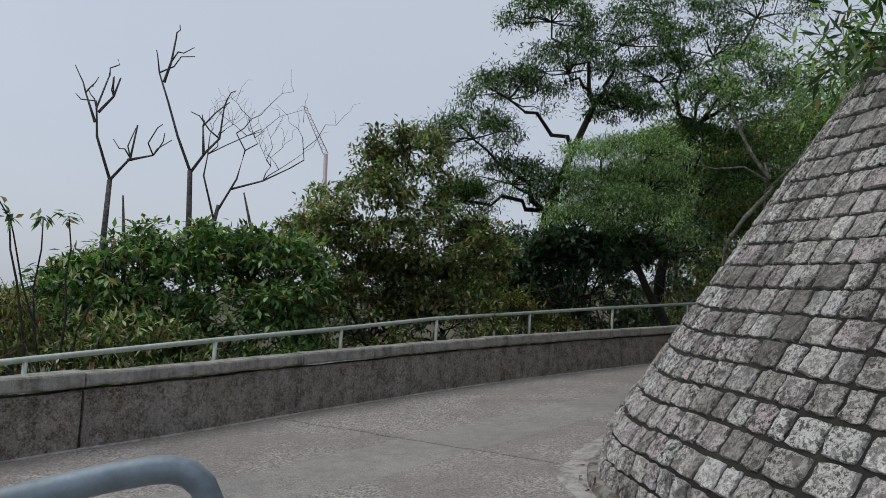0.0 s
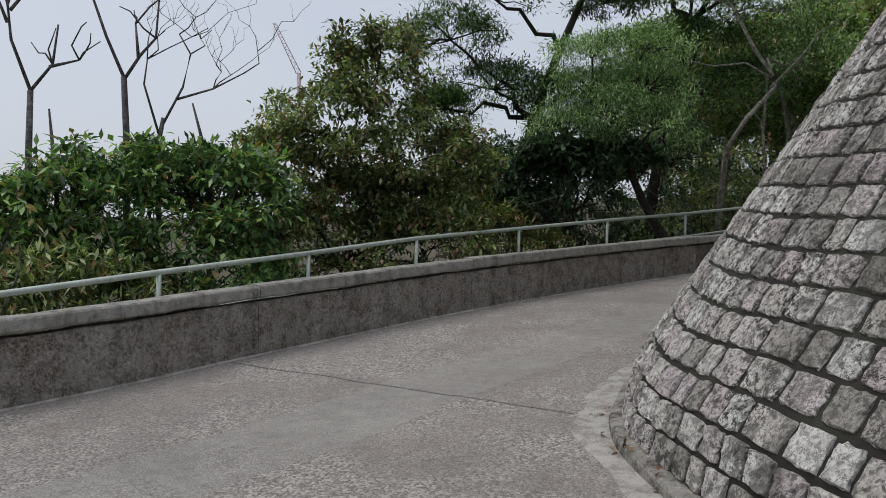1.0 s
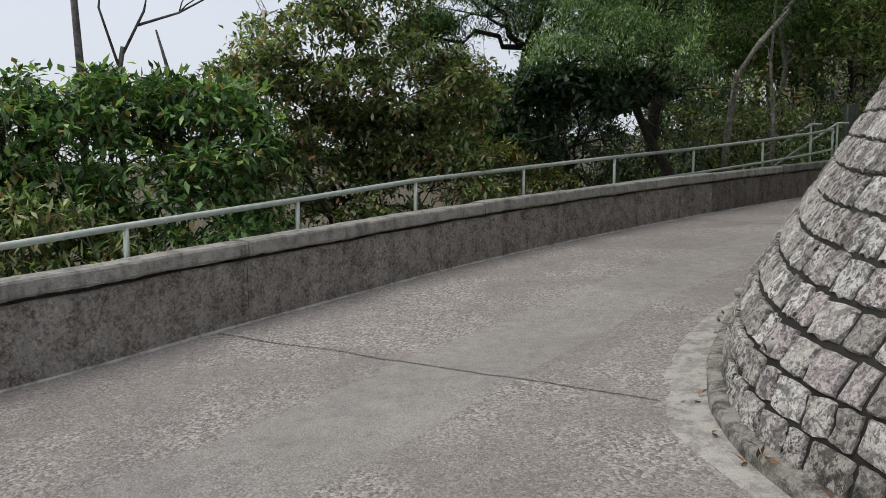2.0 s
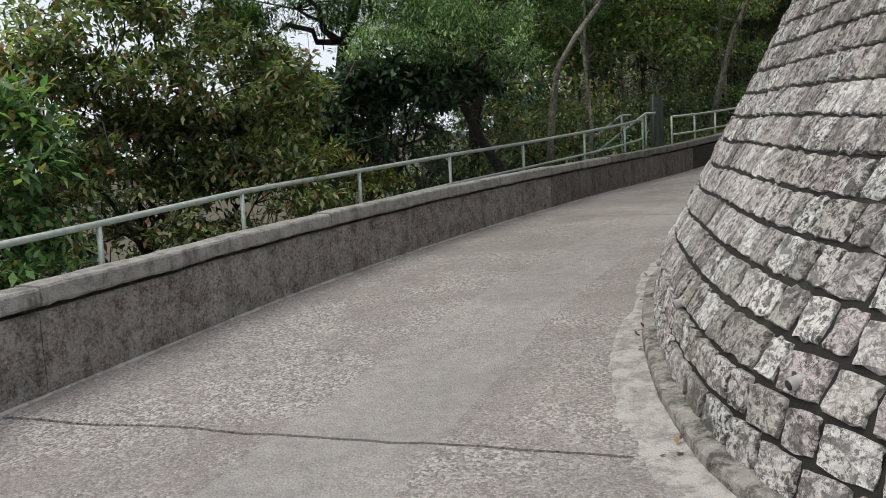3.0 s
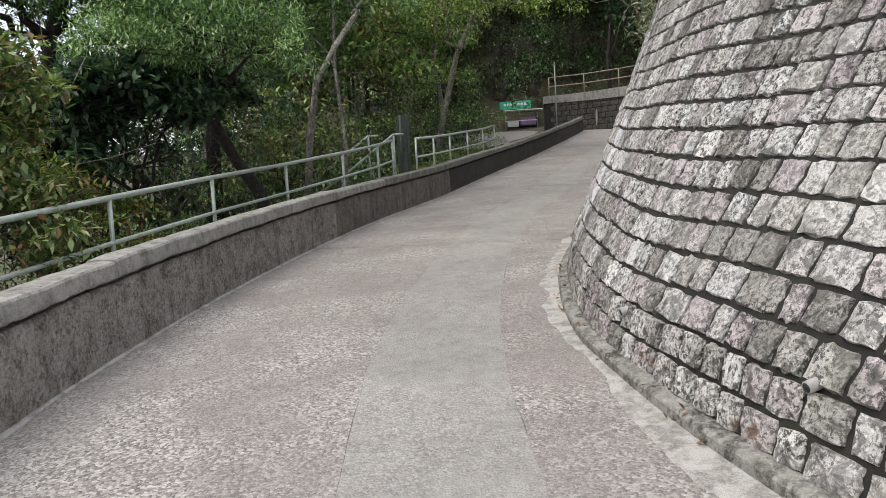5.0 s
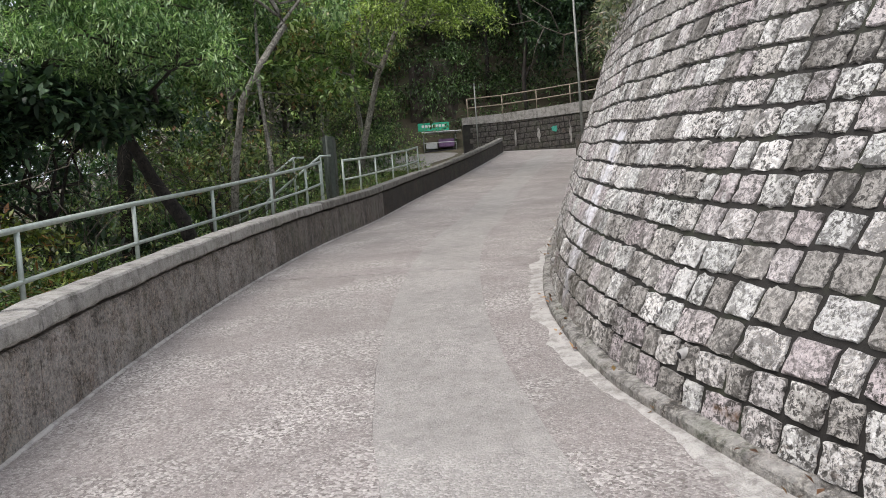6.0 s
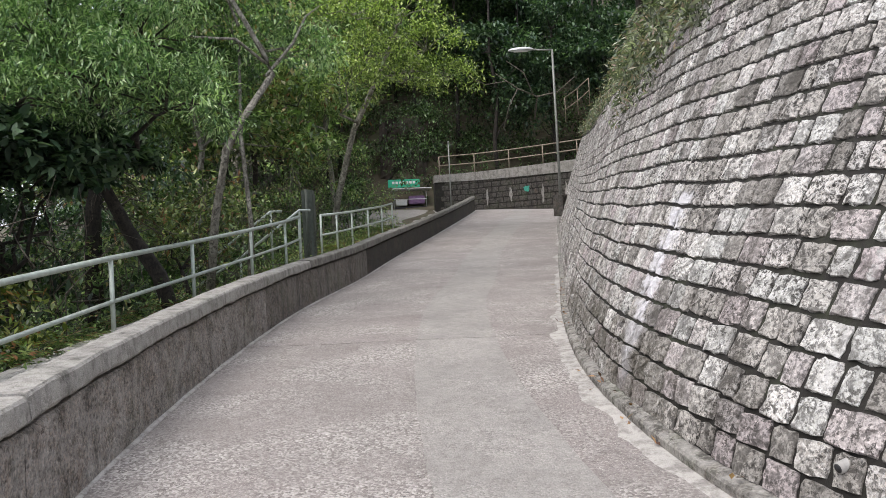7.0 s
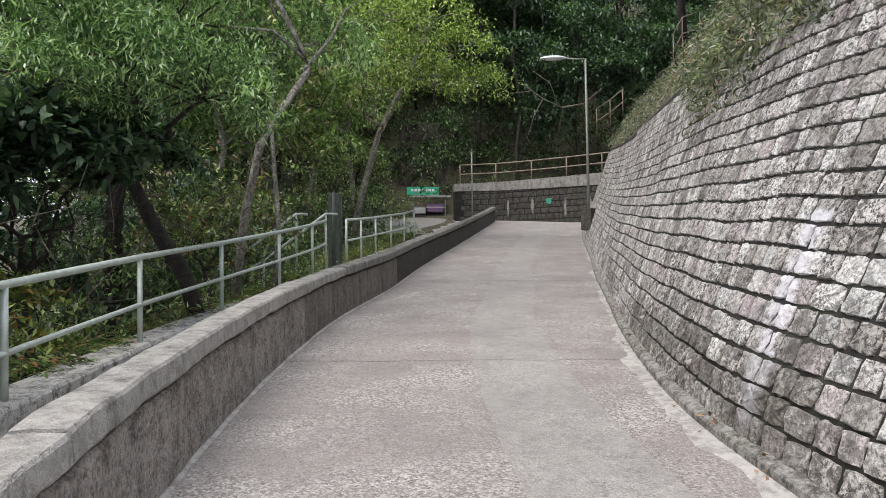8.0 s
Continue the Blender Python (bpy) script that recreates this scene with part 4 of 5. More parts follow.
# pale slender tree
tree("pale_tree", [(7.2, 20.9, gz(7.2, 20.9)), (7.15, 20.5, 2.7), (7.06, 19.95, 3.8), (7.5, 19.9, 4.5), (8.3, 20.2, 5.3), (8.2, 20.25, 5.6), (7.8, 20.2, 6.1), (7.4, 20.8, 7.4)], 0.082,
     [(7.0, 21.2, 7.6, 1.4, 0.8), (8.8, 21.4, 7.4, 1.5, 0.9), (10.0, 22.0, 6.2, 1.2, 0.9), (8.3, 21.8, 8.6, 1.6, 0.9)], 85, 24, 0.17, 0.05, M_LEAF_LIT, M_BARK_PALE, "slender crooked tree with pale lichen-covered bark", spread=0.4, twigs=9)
FORK = bpy.data.objects["pale_tree"]
part("branch", tubes("branch", [([(8.2, 20.25, 5.5), (7.6, 20.3, 5.85), (6.9, 20.5, 5.8), (6.3, 20.6, 5.95)], [0.03, 0.026, 0.02, 0.01]), ([(8.15, 20.2, 5.25), (8.9, 20.3, 6.0), (9.5, 20.6, 6.7), (10.3, 21.0, 7.2)], [0.034, 0.028, 0.02, 0.01]), ([(7.9, 20.6, 6.2), (7.7, 20.8, 7.0), (7.9, 21.0, 7.9)], [0.03, 0.022, 0.012])], M_BARK_PALE, 6, FORK.location), None, FORK)
tree("slim_tree", [(8.8, 21.9, gz(8.8, 21.9)), (8.85, 21.8, 2.6), (8.7, 21.8, 4.4), (8.9, 22.0, 6.2)], 0.06,
     [(8.9, 22.2, 6.6, 1.1, 0.9), (8.4, 22.6, 5.4, 0.9, 0.7)], 50, 26, 0.12, 0.05, M_LEAF, M_BARK_PALE, "thin straight sapling with a light green crown", twigs=6)

# spreading trees with open crowns against the sky
tree("spreading_tree", [(2.4, 21.6, gz(2.4, 21.6)), (2.4, 21.5, 2.5), (2.7, 21.3, 4.6), (3.3, 21.2, 6.2), (3.9, 21.3, 7.6)], 0.17,
     [(0.6, 20.2, 6.2, 1.15, 0.75), (1.5, 20.6, 7.4, 1.3, 0.8), (3.1, 21.0, 8.3, 1.5, 0.8), (4.6, 21.4, 9.3, 1.7, 0.8), (1.7, 20.9, 5.2, 1.3, 0.7), (3.4, 21.4, 5.1, 1.2, 0.6), (4.6, 21.3, 7.5, 1.0, 0.45), (2.6, 21.0, 9.7, 1.3, 0.7), (0.4, 20.3, 4.6, 0.8, 0.5)],
     98, 46, 0.14, 0.036, M_LEAF_FINE, M_BARK, "tall spreading tree with open layered green crown", group="trees below the path", spread=0.36, twigs=9)
tree("spreading_tree", [(6.3, 23.4, gz(6.3, 23.4)), (6.3, 23.2, 3.0), (6.6, 22.8, 5.4), (7.0, 22.6, 7.2)], 0.18,
     [(5.9, 22.3, 8.6, 1.5, 0.8), (7.6, 22.8, 9.6, 1.8, 0.9), (9.4, 23.4, 8.6, 1.6, 0.9), (7.3, 22.6, 6.9, 1.4, 0.6), (6.0, 22.4, 10.6, 1.6, 0.8), (9.0, 23.2, 11.0, 1.9, 0.9), (5.4, 22.6, 5.6, 1.3, 0.6), (8.8, 23.4, 6.0, 1.2, 0.7)],
     92, 44, 0.14, 0.036, M_LEAF_FINE, M_BARK, "tall spreading tree with forked dark limbs", group="trees below the path", spread=0.36, twigs=9)
# shade mass below the crowns, its darkness put into the leaf colour
tree("broad_tree", [(3.6, 24.2, gz(3.6, 24.2)), (3.7, 24.0, 2.0), (3.9, 23.8, 4.0)], 0.16,
     [(2.6, 23.4, 3.4, 1.5, 1.0), (4.3, 23.6, 4.2, 1.6, 1.0), (5.6, 24.0, 3.3, 1.5, 1.2), (4.2, 23.6, 2.2, 1.8, 1.1), (7.4, 24.6, 4.0, 1.5, 1.2), (1.2, 22.6, 2.6, 1.2, 1.0)], 80, 26, 0.17, 0.07, M_LEAF_DARK, M_BARK, "dark dense broad-leaved tree in the shade", group="trees below the path", twigs=5)


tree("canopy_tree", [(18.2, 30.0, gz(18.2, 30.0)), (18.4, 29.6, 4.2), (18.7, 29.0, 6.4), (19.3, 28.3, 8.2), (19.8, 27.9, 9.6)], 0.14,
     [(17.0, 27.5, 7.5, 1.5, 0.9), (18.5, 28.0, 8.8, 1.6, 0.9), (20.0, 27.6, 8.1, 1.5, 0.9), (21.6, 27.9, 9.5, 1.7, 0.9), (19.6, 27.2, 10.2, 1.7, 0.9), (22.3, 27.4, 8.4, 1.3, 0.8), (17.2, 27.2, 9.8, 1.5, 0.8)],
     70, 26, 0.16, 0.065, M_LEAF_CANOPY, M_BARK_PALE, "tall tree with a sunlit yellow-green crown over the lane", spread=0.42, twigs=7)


# bare dead trees standing above the shrubs
def dead_runs(points, radius, out, depth, lean):
    """A bare limb with forks."""
    out.append((points, list(np.linspace(radius, radius * 0.5, len(points)))))
    if depth == 0:
        return
    for k in range(int(RNG.integers(2, 4))):
        a = np.array(points[int(RNG.integers(len(points) // 2, len(points)))])
        d = np.array((RNG.normal() * 0.55 + lean, RNG.normal() * 0.4, 0.55 + RNG.random() * 0.5))
        b = a + d * 0.62 * (0.8 ** (3 - depth)) * RNG.uniform(0.6, 1.3)
        dead_runs(wander(a, b, 4, 0.2), radius * 0.55, out, depth - 1, lean)


DEAD = [
    ("two-forked bare dead tree against the sky", [[(-5.95, 14.1, -0.5), (-5.95, 14.1, 2.8), (-5.93, 14.1, 3.75)], [(-5.93, 14.1, 3.75), (-6.2, 14.05, 4.6), (-6.25, 14.03, 5.2), (-6.05, 14.0, 5.9)], [(-6.25, 14.03, 4.9), (-6.45, 14.0, 5.5)], [(-6.2, 14.0, 5.1), (-5.95, 14.0, 5.45), (-5.85, 14.0, 5.85)], [(-5.93, 14.1, 3.75), (-5.6, 14.1, 4.2), (-5.52, 14.1, 4.9)], [(-5.65, 14.1, 4.15), (-5.2, 14.1, 4.28)]], 0.06, 1),
    ("tall thin bare dead tree with broken limbs", [[(-4.5, 14.1, -0.5), (-4.55, 14.1, 3.1), (-4.6, 14.1, 4.0)], [(-4.6, 14.1, 4.0), (-4.85, 14.05, 4.7), (-5.05, 14.0, 5.4), (-5.25, 14.0, 6.0)], [(-5.15, 14.0, 5.8), (-5.05, 14.0, 6.25), (-4.98, 13.95, 6.75)], [(-4.6, 14.1, 3.95), (-4.35, 14.1, 4.4), (-4.12, 14.1, 4.7), (-4.08, 14.1, 5.35)], [(-4.38, 14.1, 4.35), (-4.43, 14.1, 4.95)]], 0.06, 1),
    ("pale bare dead tree with fine spreading twigs", [[(-4.3, 15.6, -0.5), (-4.35, 15.65, 3.2), (-4.3, 15.7, 3.6)], [(-4.3, 15.7, 3.5), (-4.0, 15.8, 4.2), (-3.9, 15.9, 4.9), (-4.1, 15.9, 5.3)], [(-4.1, 15.8, 3.95), (-3.5, 15.9, 4.2), (-3.0, 16.0, 4.55)], [(-4.35, 15.65, 3.3), (-4.6, 15.6, 4.2), (-4.55, 15.6, 4.7)]], 0.05, 3),
]
for (label, limbs, rad, depth), dx in zip(DEAD, (0.13, 0.2, 0.0)):
    limbs = [[(x * 0.9 - 0.175 + dx, 0.1 + y * 0.9, 0.16 + 0.9 * (min(z, 3.9) + 0.86 * max(z - 3.9, 0)) if z > 0 else z) for x, y, z in limb] for limb in limbs]
    root = thing("dead_tree", limbs[0][0], label, "tree", "dead trees")
    part("trunk", tubes("trunk", [(limbs[0], [rad * 0.9, rad * 0.78, rad * 0.68])], M_DEAD, 7, root.location), None, root)
    for limb in limbs[1:]:
        runs = []
        dead_runs(limb, rad * 0.44, runs, depth, 0.15 if depth > 1 else 0.0)
        part("limb", tubes("limb", runs, M_DEAD, 5, root.location), None, root)
for x, y, z0, z1, dx in ((-5.2, 13.2, 2.2, 3.35, -0.12), (-3.4, 14.6, 2.6, 3.7, -0.3), (-2.55, 15.0, 3.0, 3.75, 0.12)):
    root = thing("bare_shrub", (x, y, z0 - 2.5), "small bare broken shrub among the green ones", "shrub", "bare shrubs")
    part("stem", tubes("stem", [([(x, y, z0 - 2.5), (x, y, z0), (x + dx * 0.5, y, (z0 + z1) / 2), (x + dx, y, z1)], [0.04, 0.035, 0.03, 0.015])], M_DEAD, 5, root.location), None, root)

# open-stemmed plant with rosettes of big leaves at the slope's edge
stems = [((-4.9, 10.3, -0.6), (-5.0, 10.1, 1.3), (-5.35, 9.97, 2.6)), ((-4.9, 10.3, -0.6), (-5.0, 10.15, 1.2), (-5.02, 10.14, 2.62)), ((-4.9, 10.3, -0.6), (-4.7, 10.3, 1.4), (-4.76, 10.26, 2.66)), ((-4.9, 10.3, -0.6), (-5.3, 10.0, 1.1), (-5.9, 9.7, 2.3)), ((-4.9, 10.3, -0.6), (-4.6, 10.4, 1.2), (-4.3, 10.5, 1.9)), ((-4.9, 10.3, -0.6), (-5.2, 10.0, 1.8), (-5.5, 9.88, 2.85))]
PAPAYA = thing("rosette_plant", (-4.9, 10.3, -0.6), "spindly plant with rosettes of drooping leaves on bare stems", "plant")
for a, b, c in stems:
    part("stem", tubes("stem", [(wander(a, b, 4, 0.06) + wander(b, c, 4, 0.06)[1:], list(np.linspace(0.022, 0.008, 7)))], M_BARK, 5, PAPAYA.location), None, PAPAYA)
    v, t = leaf_arrays([np.array(c) - np.array(PAPAYA.location)], 0.09, 13, 0.17, 0.07, droop=0.8, flat=0.6)
    part("rosette", tri_mesh("rosette", v, t, M_LEAF), None, PAPAYA)


# ---- woodland behind ----
def forest_variant(leaf, bark, seed, h, size, width, n):
    lobes = []
    r = np.random.default_rng(seed)
    for k in range(9):
        a = r.random() * 6.28
        d = r.uniform(0.3, 2.0)
        lobes.append((d * math.cos(a), d * math.sin(a), h * r.uniform(0.32, 1.0), r.uniform(1.1, 1.9), r.uniform(0.8, 1.2)))
    return tree("woodland_tree", [(0, 0, -0.5), (0.12, 0.05, h * 0.2), (-0.1, 0.15, h * 0.4), (0.2, 0.1, h * 0.6), (0.1, 0.0, h * 0.85)], 0.11, lobes, 48, n, size, width, leaf, bark, "tall woodland tree crowding the slope behind the railing", group="woodland trees", spread=0.46, twigs=2)


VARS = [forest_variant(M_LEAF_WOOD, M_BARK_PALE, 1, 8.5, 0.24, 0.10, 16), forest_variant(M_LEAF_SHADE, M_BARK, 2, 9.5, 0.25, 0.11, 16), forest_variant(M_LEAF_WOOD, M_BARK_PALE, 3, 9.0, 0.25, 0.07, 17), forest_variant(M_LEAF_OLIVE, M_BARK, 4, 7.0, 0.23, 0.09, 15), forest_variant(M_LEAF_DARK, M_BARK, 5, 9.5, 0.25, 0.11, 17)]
SPOTS = []
tries = 0
while len(SPOTS) < 84 and tries < 6000:
    tries += 1
    x, y = RNG.uniform(4, 54), RNG.uniform(20, 56)
    w = EDGE.side(x, y)
    s = 0.76 * x + 0.65 * y
    az = math.degrees(math.atan2(x + 0.5, y - 4))
    if az < 19 or (s < 47 and w < 4.2) or w > 24 or (s > 43 and w < -14):
        continue
    if s < 29 and w < 6:
        continue
    if math.hypot(x - 30.0, y - 36.8) < 4.5 or FAR.side(x, y) < 2.0 and s > 42 and w < 2.5:
        continue
    if any(math.hypot(x - a, y - b) < 2.0 for a, b in SPOTS):
        continue
    SPOTS.append((x, y))
for i, (x, y) in enumerate(SPOTS):
    # bank and hill trees get darker leaves: canopy shade as colour
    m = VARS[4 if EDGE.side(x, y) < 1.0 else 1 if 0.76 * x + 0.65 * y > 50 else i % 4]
    pz = ground_z(x, y)
    k = RNG.uniform(0.85, 1.3)
    mm = pose(x, y, pz, 0, 0, RNG.uniform(0, 360))
    if i < 5:
        VARS[i].matrix_basis = mm
    else:
        copy_thing(m, mm @ Matrix.Scale(k, 4))
# trees over the stone wall, some added to shade the far lane
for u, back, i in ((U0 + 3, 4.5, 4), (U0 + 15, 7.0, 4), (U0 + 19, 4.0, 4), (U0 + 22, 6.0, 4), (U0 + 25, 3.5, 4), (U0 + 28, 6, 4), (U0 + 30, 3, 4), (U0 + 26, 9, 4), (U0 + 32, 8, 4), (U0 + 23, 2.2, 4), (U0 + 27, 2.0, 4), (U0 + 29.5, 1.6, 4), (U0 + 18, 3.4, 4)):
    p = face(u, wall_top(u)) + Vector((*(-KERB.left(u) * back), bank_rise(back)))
    # dark-leaved copies carry the bank's shade in their leaf colour
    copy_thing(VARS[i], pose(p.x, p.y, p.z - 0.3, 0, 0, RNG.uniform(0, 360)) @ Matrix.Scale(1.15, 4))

tree("overhanging_tree", [(4.5, 6.2, 3.6), (4.45, 6.25, 4.6), (4.4, 6.4, 6.0), (4.2, 6.8, 7.4)], 0.15, [(4.0, 7.6, 7.6, 1.3, 0.8), (5.0, 6.6, 8.2, 1.5, 0.8), (3.6, 6.6, 7.4, 0.9, 0.6)], 60, 26, 0.15, 0.06, M_LEAF, M_BARK_PALE, "grey-trunked tree leaning over the stone wall")

# bare bank behind the stall
bank = bmesh.new()
bmesh.ops.create_grid(bank, x_segments=24, y_segments=24, size=1)
for v in bank.verts:
    a, b = v.co.x, v.co.y
    v.co = Vector((32.2 + a * 1.3 + 1.0 * b, 38.6 - a * 1.2 + 0.9 * b, 6.8 + b * 3.2 - 0.6 * a * a)) + Vector((-0.6, -0.8, 0)) * (0.9 * noise.noise((a * 2, b * 2, 0)) + 0.4 * noise.noise((a * 6, b * 6, 1)))
tagged(part("bank", bank, M_ROCK), "bare brown earth bank with hanging roots", "bank", kind="structure")


# bare roots and branches on the dark bank above the upper path
ROOTS = thing("fallen_branch", (32.6, 30.4, 8.6), "pale bare branch caught on the dark wooded bank", "branch")
for pts, r0 in (([(32.6, 30.4, 8.4), (32.3, 30.0, 9.4), (31.5, 30.6, 9.8), (30.8, 31.4, 10.6)], 0.07), ([(32.3, 30.0, 9.4), (32.6, 29.0, 9.5), (33.0, 28.2, 10.2)], 0.06), ([(31.5, 30.6, 9.8), (31.3, 31.0, 9.0), (31.0, 31.2, 7.9), (31.4, 30.8, 7.0)], 0.035), ([(32.1, 30.1, 9.5), (31.8, 30.4, 10.6), (31.2, 31.0, 11.2)], 0.04), ([(31.2, 31.0, 10.2), (30.6, 31.9, 10.1), (30.2, 32.6, 10.6)], 0.03)):
    part("limb", tubes("limb", [(pts, list(np.linspace(r0 * 0.8, 0.012, len(pts))))], M_TWIG, 6, ROOTS.location), None, ROOTS)
# handrail of the steps above the wall
STEPS = thing("hillside_railing", (23.4, 23.1, 6.2), "thin rusty pipe handrail of steps above the stone wall", "railing")
for run in ([(23.4, 23.1, 7.15), (23.25, 22.5, 7.35), (23.1, 21.95, 7.6)], [(18.5, 18.1, 7.7), (18.6, 17.9, 8.1), (19.0, 17.6, 8.3)]):
    for h, nm in ((0.0, "top_rail"), (-0.42, "lower_rail")):
        part(nm, tubes(nm, [([(x, y, z + h) for x, y, z in run], 0.016)], M_RUST, 6, STEPS.location), None, STEPS)
    for x, y, z in run:
        part("post", tubes("post", [([(x, y, z - 0.9), (x, y, z)], 0.016)], M_RUST, 6, STEPS.location), None, STEPS)


# undergrowth: ferns, litter plants and thicket beyond the railing
def fern_arrays(centres, size, n=9):
    vs, ts, o = [], [], 0
    for c in centres:
        for k in range(n):
            a = RNG.random() * 6.28
            L = size * RNG.uniform(0.6, 1.2)
            d = np.array((math.cos(a), math.sin(a), 0))
            sd = np.array((-d[1], d[0], 0))
            for j in range(1, 9):
                f = j / 9
                q = np.array(c) + d * L * f + np.array((0, 0, L * (1.1 * f - 0.95 * f * f)))
                w = 0.26 * L * math.sin(math.pi * min(1, 0.15 + 0.85 * (1 - f))) * 0.6
                for sg in (-1, 1):
                    tip = q + sd * sg * w + d * w * 0.45 - np.array((0, 0, 0.25 * w))
                    e = d * 0.018 + np.array((0, 0, 0.004))
                    vs += [q - e, tip, q + e]
                    ts.append((o, o + 1, o + 2))
                    o += 3
    return np.array(vs), np.array(ts)


fern_c, bush_c = [], []
for k in range(620):
    a = RNG.uniform(6, A_END - 6)
    w = 2.05 + RNG.random() ** 1.6 * 3.2
    p = EDGE.at(a) + EDGE.left(a) * w
    (fern_c if RNG.random() < 0.6 else bush_c).append((p[0], p[1], ground_z(*p) + 0.05))
fv, ft = fern_arrays(fern_c, 0.6)
tagged(new("ferns", tri_mesh("ferns", fv, ft, M_FERN)), "green and browning ferns along the outer ledge", "fern", kind="stuff")
bv, bt = leaf_arrays(np.array(bush_c) + (0, 0, 0.2), 0.5, 80, 0.085, 0.032)
tagged(new("undergrowth", tri_mesh("undergrowth", bv, bt, M_LEAF_WOOD)), "tangled low undergrowth on the slope", "undergrowth", kind="stuff")
far_c = []
for k in range(2200):
    x, y = (RNG.uniform(2, 56), RNG.uniform(19, 58)) if k < 1500 else (RNG.uniform(28, 56), RNG.uniform(22, 54))
    w = EDGE.side(x, y)
    s = 0.76 * x + 0.65 * y
    if w < 3.5 and s < 47 or w > 26 or math.hypot(x - 30.5, y - 37) < 2.5 or (s >= 42 and FAR.side(x, y) < 1.5 and w < 3):
        continue
    far_c.append((x, y, ground_z(x, y) + 0.4 + RNG.random() * 1.3))
# dark leaf colour makes the gaps between the trees look shaded
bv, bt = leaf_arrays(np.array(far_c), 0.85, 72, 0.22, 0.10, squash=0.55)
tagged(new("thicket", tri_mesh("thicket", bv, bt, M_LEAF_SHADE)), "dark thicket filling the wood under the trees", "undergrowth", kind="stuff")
# light saplings and brush between the trunks
mid_c = []
for k in range(900):
    a = RNG.uniform(20, A_END - 2)
    w = RNG.uniform(3.4, 11)
    p = EDGE.at(a) + EDGE.left(a) * w
    if p[0] < 5.5 or math.hypot(p[0] - 30, p[1] - 36.8) < 2.6:
        continue
    mid_c.append((p[0], p[1], ground_z(*p) + RNG.random() ** 1.3 * 3.2))
bv, bt = leaf_arrays(np.array(mid_c), 0.42, 56, 0.12, 0.055, squash=0.5)
tagged(new("brush", tri_mesh("brush", bv, bt, M_LEAF_WOOD)), "light green brush and saplings between the trunks", "undergrowth", kind="stuff")
# creepers hanging over the bare bank
cb = [(32.0 + RNG.uniform(-1.8, 2.2), 38.0 + RNG.uniform(-1.6, 1.6), RNG.uniform(4.6, 10.5)) for k in range(60)]
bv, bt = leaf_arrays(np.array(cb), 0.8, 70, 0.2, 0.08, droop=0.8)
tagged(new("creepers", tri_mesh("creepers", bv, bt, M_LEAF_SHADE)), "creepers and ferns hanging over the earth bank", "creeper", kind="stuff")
# bare twigs and vines tangled in the thicket
tw = []
for k in range(170):
    a = RNG.uniform(16, A_END - 8)
    p = EDGE.at(a) + EDGE.left(a) * RNG.uniform(2.3, 5.5)
    z = ground_z(*p)
    q = np.array((p[0], p[1], z))
    e = q + np.array((RNG.normal() * 0.7, RNG.normal() * 0.7, RNG.uniform(0.6, 2.6)))
    tw.append((wander(q, e, 5, 0.22), [0.01, 0.009, 0.008, 0.006, 0.003]))
for k in range(190):
    a = RNG.uniform(22, 42)
    p = EDGE.at(a) + EDGE.left(a) * RNG.uniform(2.2, 6.0)
    z = ground_z(*p) + RNG.uniform(0.0, 2.4)
    q = np.array((p[0], p[1], z))
    e = q + np.array((RNG.normal() * 0.9, RNG.normal() * 0.9, RNG.uniform(-0.1, 1.9)))
    tw.append((wander(q, e, 6, 0.3), [0.010, 0.009, 0.008, 0.007, 0.005, 0.003]))
tagged(new("twigs", tubes("twigs", tw, M_TWIG, 4)), "pale bare twigs and vines in the undergrowth", "twigs", kind="stuff")

# grass and creepers on the stone wall's top
gc, gc2 = [], []
for k in range(330):
    u = U0 + RNG.uniform(11.5, 18.5)
    h = wall_top(u) - abs(RNG.normal()) * 0.42 * float(np.interp(u - U0, [11.5, 13.5, 16, 18.5], [0.3, 1.3, 1.0, 0.3]))
    p = face(u, max(h, 1.5))
    gc.append((p.x, p.y, p.z + 0.05))
for k in range(420):
    u = U0 + 11 + (KERB.length - U0 - 12) * RNG.random() ** 1.7
    k2 = RNG.uniform(0, 1.2)
    p = face(u, wall_top(u)) + Vector((*(-KERB.left(u) * k2), bank_rise(k2)))
    gc.append((p.x, p.y, p.z + 0.08))
for k in range(46):
    u = RNG.uniform(U0 + 2, U0 + 12)
    p = face(u, wall_top(u) - 0.05)
    gc2.append((p.x, p.y, p.z + 0.2))
v, t = leaf_arrays(np.array(gc), 0.24, 42, 0.105, 0.028, droop=0.5, flat=0.5, squash=0.6)
tagged(new("wall_grass", tri_mesh("wall_grass", v, t, M_GRASS)), "pale grass and creepers trailing over the wall top", "grass", kind="stuff")
v, t = leaf_arrays(np.array(gc2), 0.5, 50, 0.18, 0.035, droop=0.5, flat=0.4)
tagged(new("wall_top_plants", tri_mesh("wall_top_plants", v, t, M_LEAF)), "green leafy plants along the wall top", "plants", kind="stuff")

# dry leaves blown against the kerb and into the drain channel
dry = []
for k in range(150):
    if k < 60:
        u = RNG.uniform(U0 + 2, U0 + 20)
        p = KERB.at(u) + KERB.left(u) * (-0.07 + abs(RNG.normal()) * 0.05)
        dry.append((p[0], p[1], road_z(*p) + 0.09 if KERB.side(*p) < -0.03 else road_z(*p) + 0.02))
    else:
        a = RNG.uniform(14, 34)
        p = EDGE.at(a) + EDGE.left(a) * RNG.uniform(0.3, 1.5)
        dry.append((p[0], p[1], road_z(*EDGE.at(a)) - 0.08))
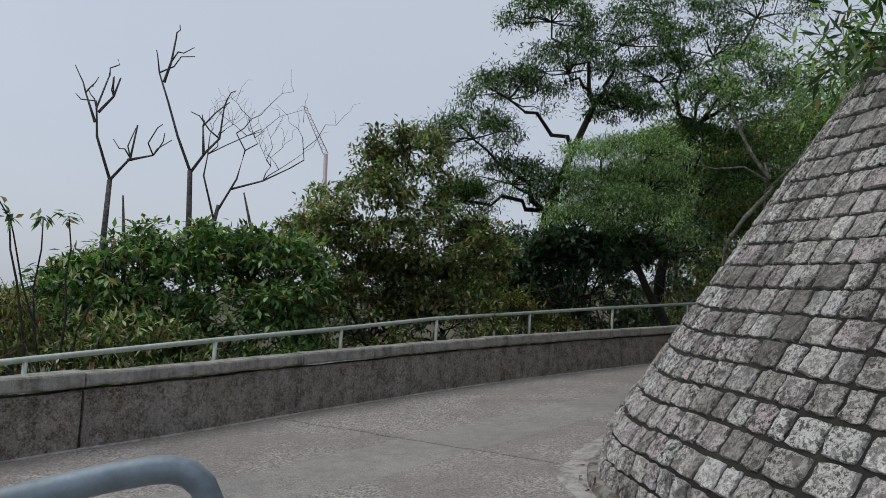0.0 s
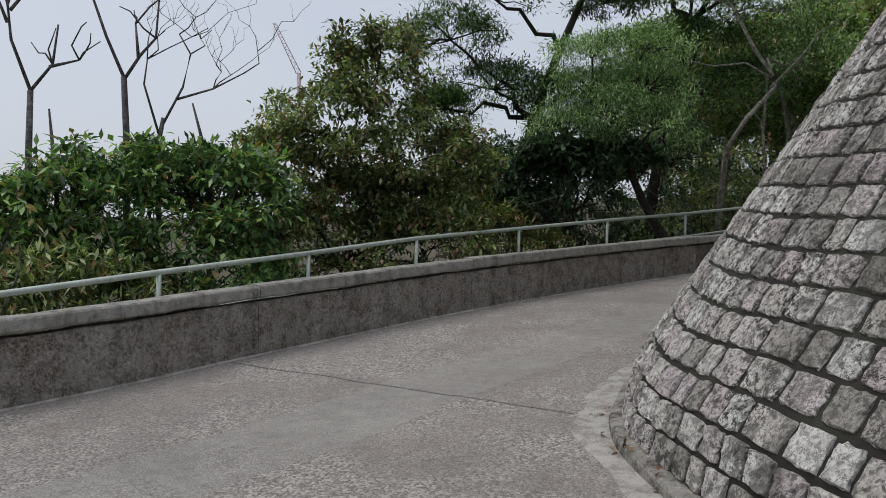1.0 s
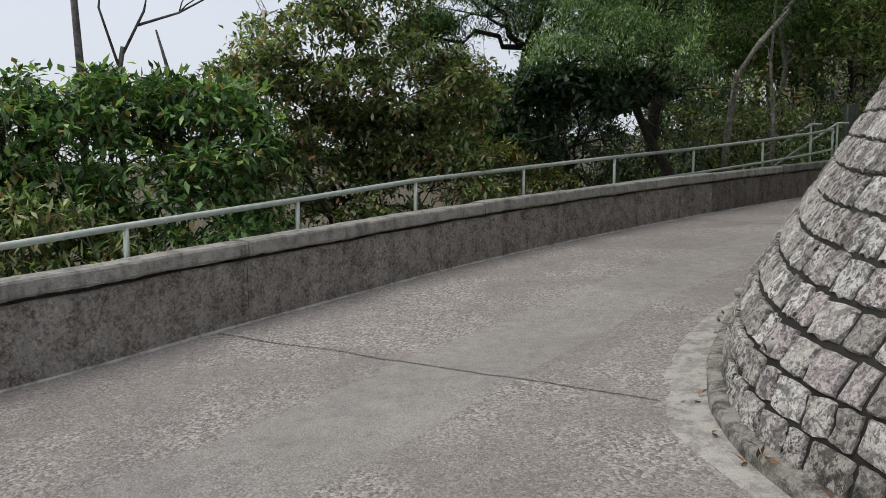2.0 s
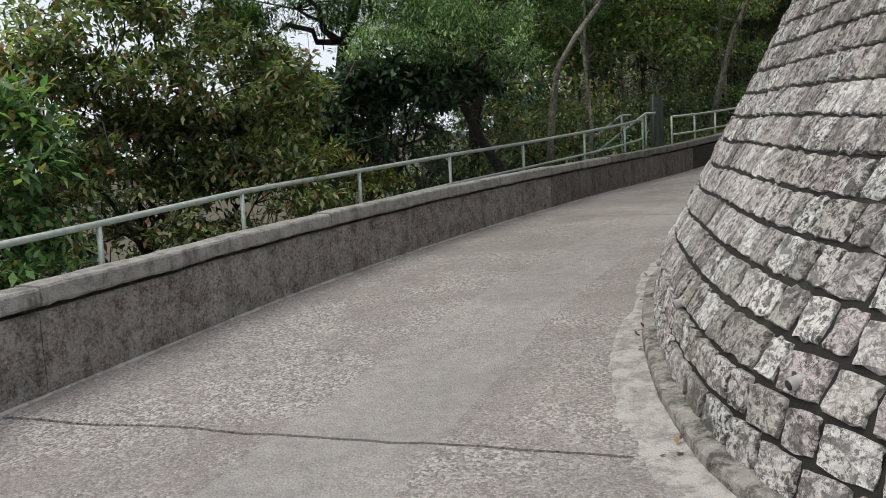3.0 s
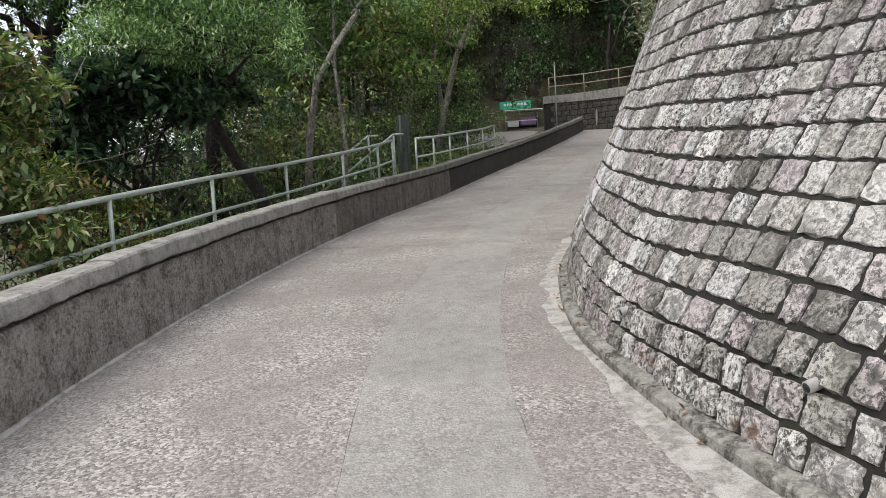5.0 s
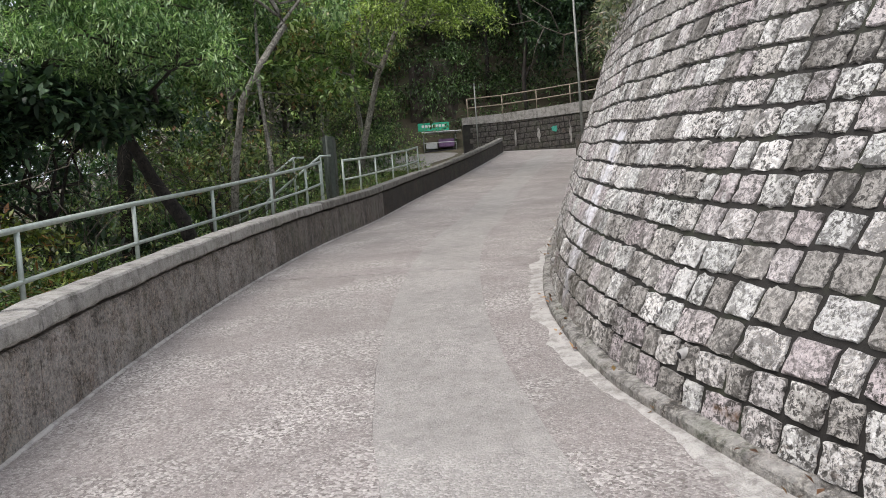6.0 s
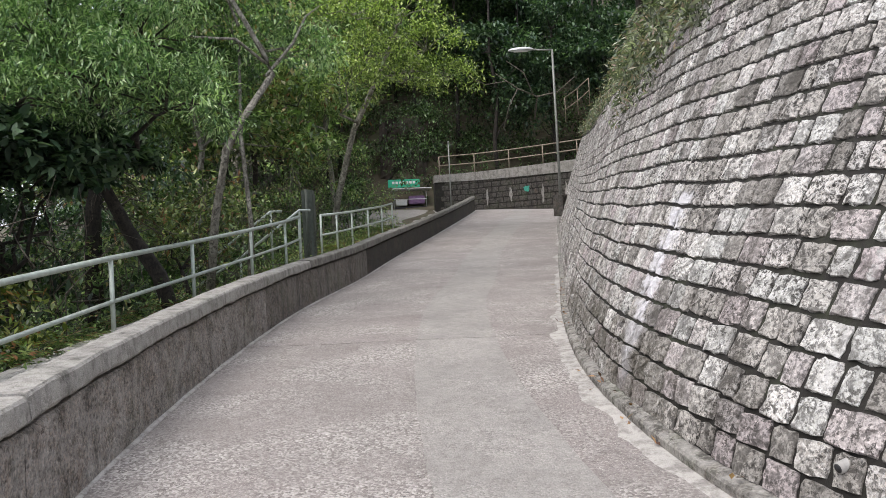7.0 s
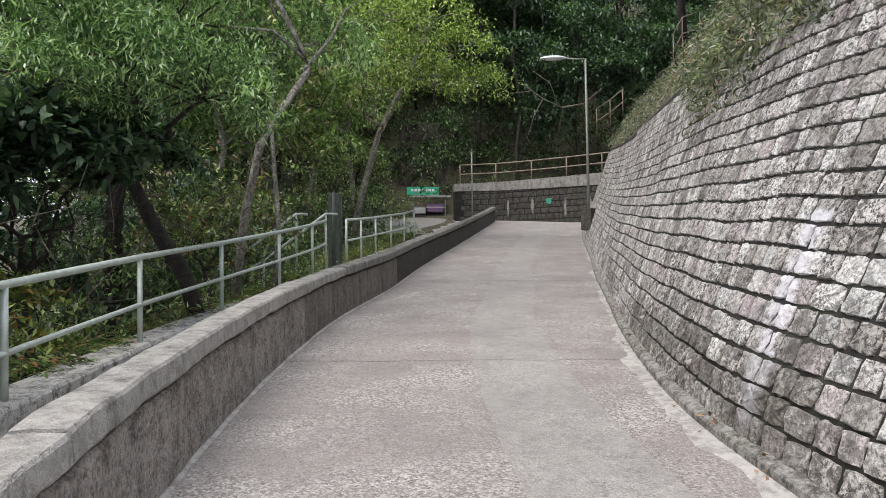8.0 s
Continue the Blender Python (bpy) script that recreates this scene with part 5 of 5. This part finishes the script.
v, t = leaf_arrays(np.array(dry), 0.03, 2, 0.06, 0.026, flat=0.85, droop=0.0, squash=0.1)
tagged(new("fallen_leaves", tri_mesh("fallen_leaves", v, t, M_DRY)), "dry brown leaves lying along kerb and drain channel", "leaves", kind="stuff")

# ---- granite blocks of the battered wall ----
STONES = []
for sd in range(10):
    r = np.random.default_rng(100 + sd)
    ang = np.radians([0, 28, 45, 62, 90, 118, 135, 152, 180, 208, 225, 242, 270, 298, 315, 332])

    def ring(scale, z, jit):
        out = []
        for a in ang:
            c, s = math.cos(a), math.sin(a)
            m = (abs(c) ** 16 + abs(s) ** 16) ** (-1 / 16)
            out.append((0.5 * c * m * scale + r.normal() * jit, 0.5 * s * m * scale + r.normal() * jit, z + r.normal() * 0.004))
        return out

    v = ring(1.0, -0.03, 0.018) + ring(0.985, 0.004, 0.022) + ring(0.93, 0.014, 0.02) + ring(0.5, 0.018, 0.03) + [(0, 0, 0.018 + r.normal() * 0.005)]
    f = []
    for lv in range(3):
        for k in range(16):
            j = (k + 1) % 16
            f.append((lv * 16 + k, lv * 16 + j, lv * 16 + 16 + j, lv * 16 + 16 + k))
    f += [(48 + k, 48 + (k + 1) % 16, 64) for k in range(16)]
    STONES.append((np.array(v), f))
STONE_MESH = [mesh_from("stone", v, f, M_STONE_PART) for v, f in STONES]


def stone_matrix(u, h, wd, hh, tilt):
    p = face(u, h)
    ax = (face(u + 0.08, h) - face(u - 0.08, h)).normalized()
    ay = (face(u, h + 0.08) - face(u, h - 0.08)).normalized()
    az = ax.cross(ay).normalized()
    if az.dot(Vector((*KERB.left(u), 0.3))) < 0:
        az = -az
    m = Matrix((ax * wd, ay * hh, az)).transposed().to_4x4()
    return Matrix.Translation(p) @ m @ pose(0, 0, 0, 0, 0, tilt)


rest_v, rest_f, rest_n, made = [], [], 0, 0
COURSE = 0.166
for j in range(25):
    h0 = 0.06 + j * COURSE
    u = 0.8 + (j * 0.137) % 0.2
    while u < KERB.length - 0.4:
        wd = float(RNG.choice([0.17, 0.2, 0.23, 0.26, 0.31])) * RNG.uniform(0.92, 1.08)
        uc = u + wd / 2
        hc = h0 + COURSE / 2 + 0.03 * noise.noise((uc * 0.9, j * 0.12, 0)) + 0.005 * noise.noise((uc * 4.0, j * 3.0, 0))
        u += wd
        if hc + COURSE / 2 > wall_top(uc):
            continue
        k = batter(uc, hc + 0.1) - batter(uc, hc - 0.1)
        slope = math.hypot(1, k / 0.2)
        shrink = (np.linalg.norm(np.array(face(uc + 0.1, hc)) - np.array(face(uc - 0.1, hc)))) / 0.2
        sid = int(RNG.integers(10))
        m = stone_matrix(uc, hc, (wd - 0.030) * shrink, (COURSE - 0.021) * slope * RNG.uniform(0.97, 1.04), RNG.normal() * 1.7) @ Matrix.Diagonal((1, 1, RNG.uniform(0.7, 1.25), 1))
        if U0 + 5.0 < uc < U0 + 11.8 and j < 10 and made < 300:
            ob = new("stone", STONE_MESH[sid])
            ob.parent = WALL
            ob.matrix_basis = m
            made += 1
        else:
            v, f = STONES[sid]
            mm = np.array(m)
            rest_v.append(v @ mm[:3, :3].T + mm[:3, 3])
            rest_f += [tuple(q + rest_n for q in face_) for face_ in f]
            rest_n += len(v)
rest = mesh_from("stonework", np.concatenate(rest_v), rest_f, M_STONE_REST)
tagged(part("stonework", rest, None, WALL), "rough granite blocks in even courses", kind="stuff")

# rubble stones of the far wall
fv_, ff_, fn_ = [], [], 0
for j in range(8):
    u = 0.2 + (j * 0.17) % 0.3
    while u < FAR.length - 0.4:
        wd = RNG.uniform(0.22, 0.48)
        uc = u + wd / 2
        u += wd
        p, nl, al = FAR.at(uc), FAR.left(uc), FAR.along(uc)
        z = far_z0 + 0.16 + j * 0.265 + 0.0385 * uc * (0.3 + 0.7 * j / 8)
        m = Matrix((Vector((*al, 0.03)) * (wd - 0.03), Vector((0, 0, 0.235)), Vector((*(-nl), 0)))).transposed().to_4x4()
        mm = np.array(Matrix.Translation((p[0], p[1], z)) @ m)
        v, f = STONES[int(RNG.integers(10))]
        fv_.append(v @ mm[:3, :3].T + mm[:3, 3])
        ff_ += [tuple(q + fn_ for q in face_) for face_ in f]
        fn_ += len(v)
tagged(part("stonework", mesh_from("stonework", np.concatenate(fv_), ff_, M_RUBBLE), None, FARWALL), "dark rubble stones", kind="stuff")
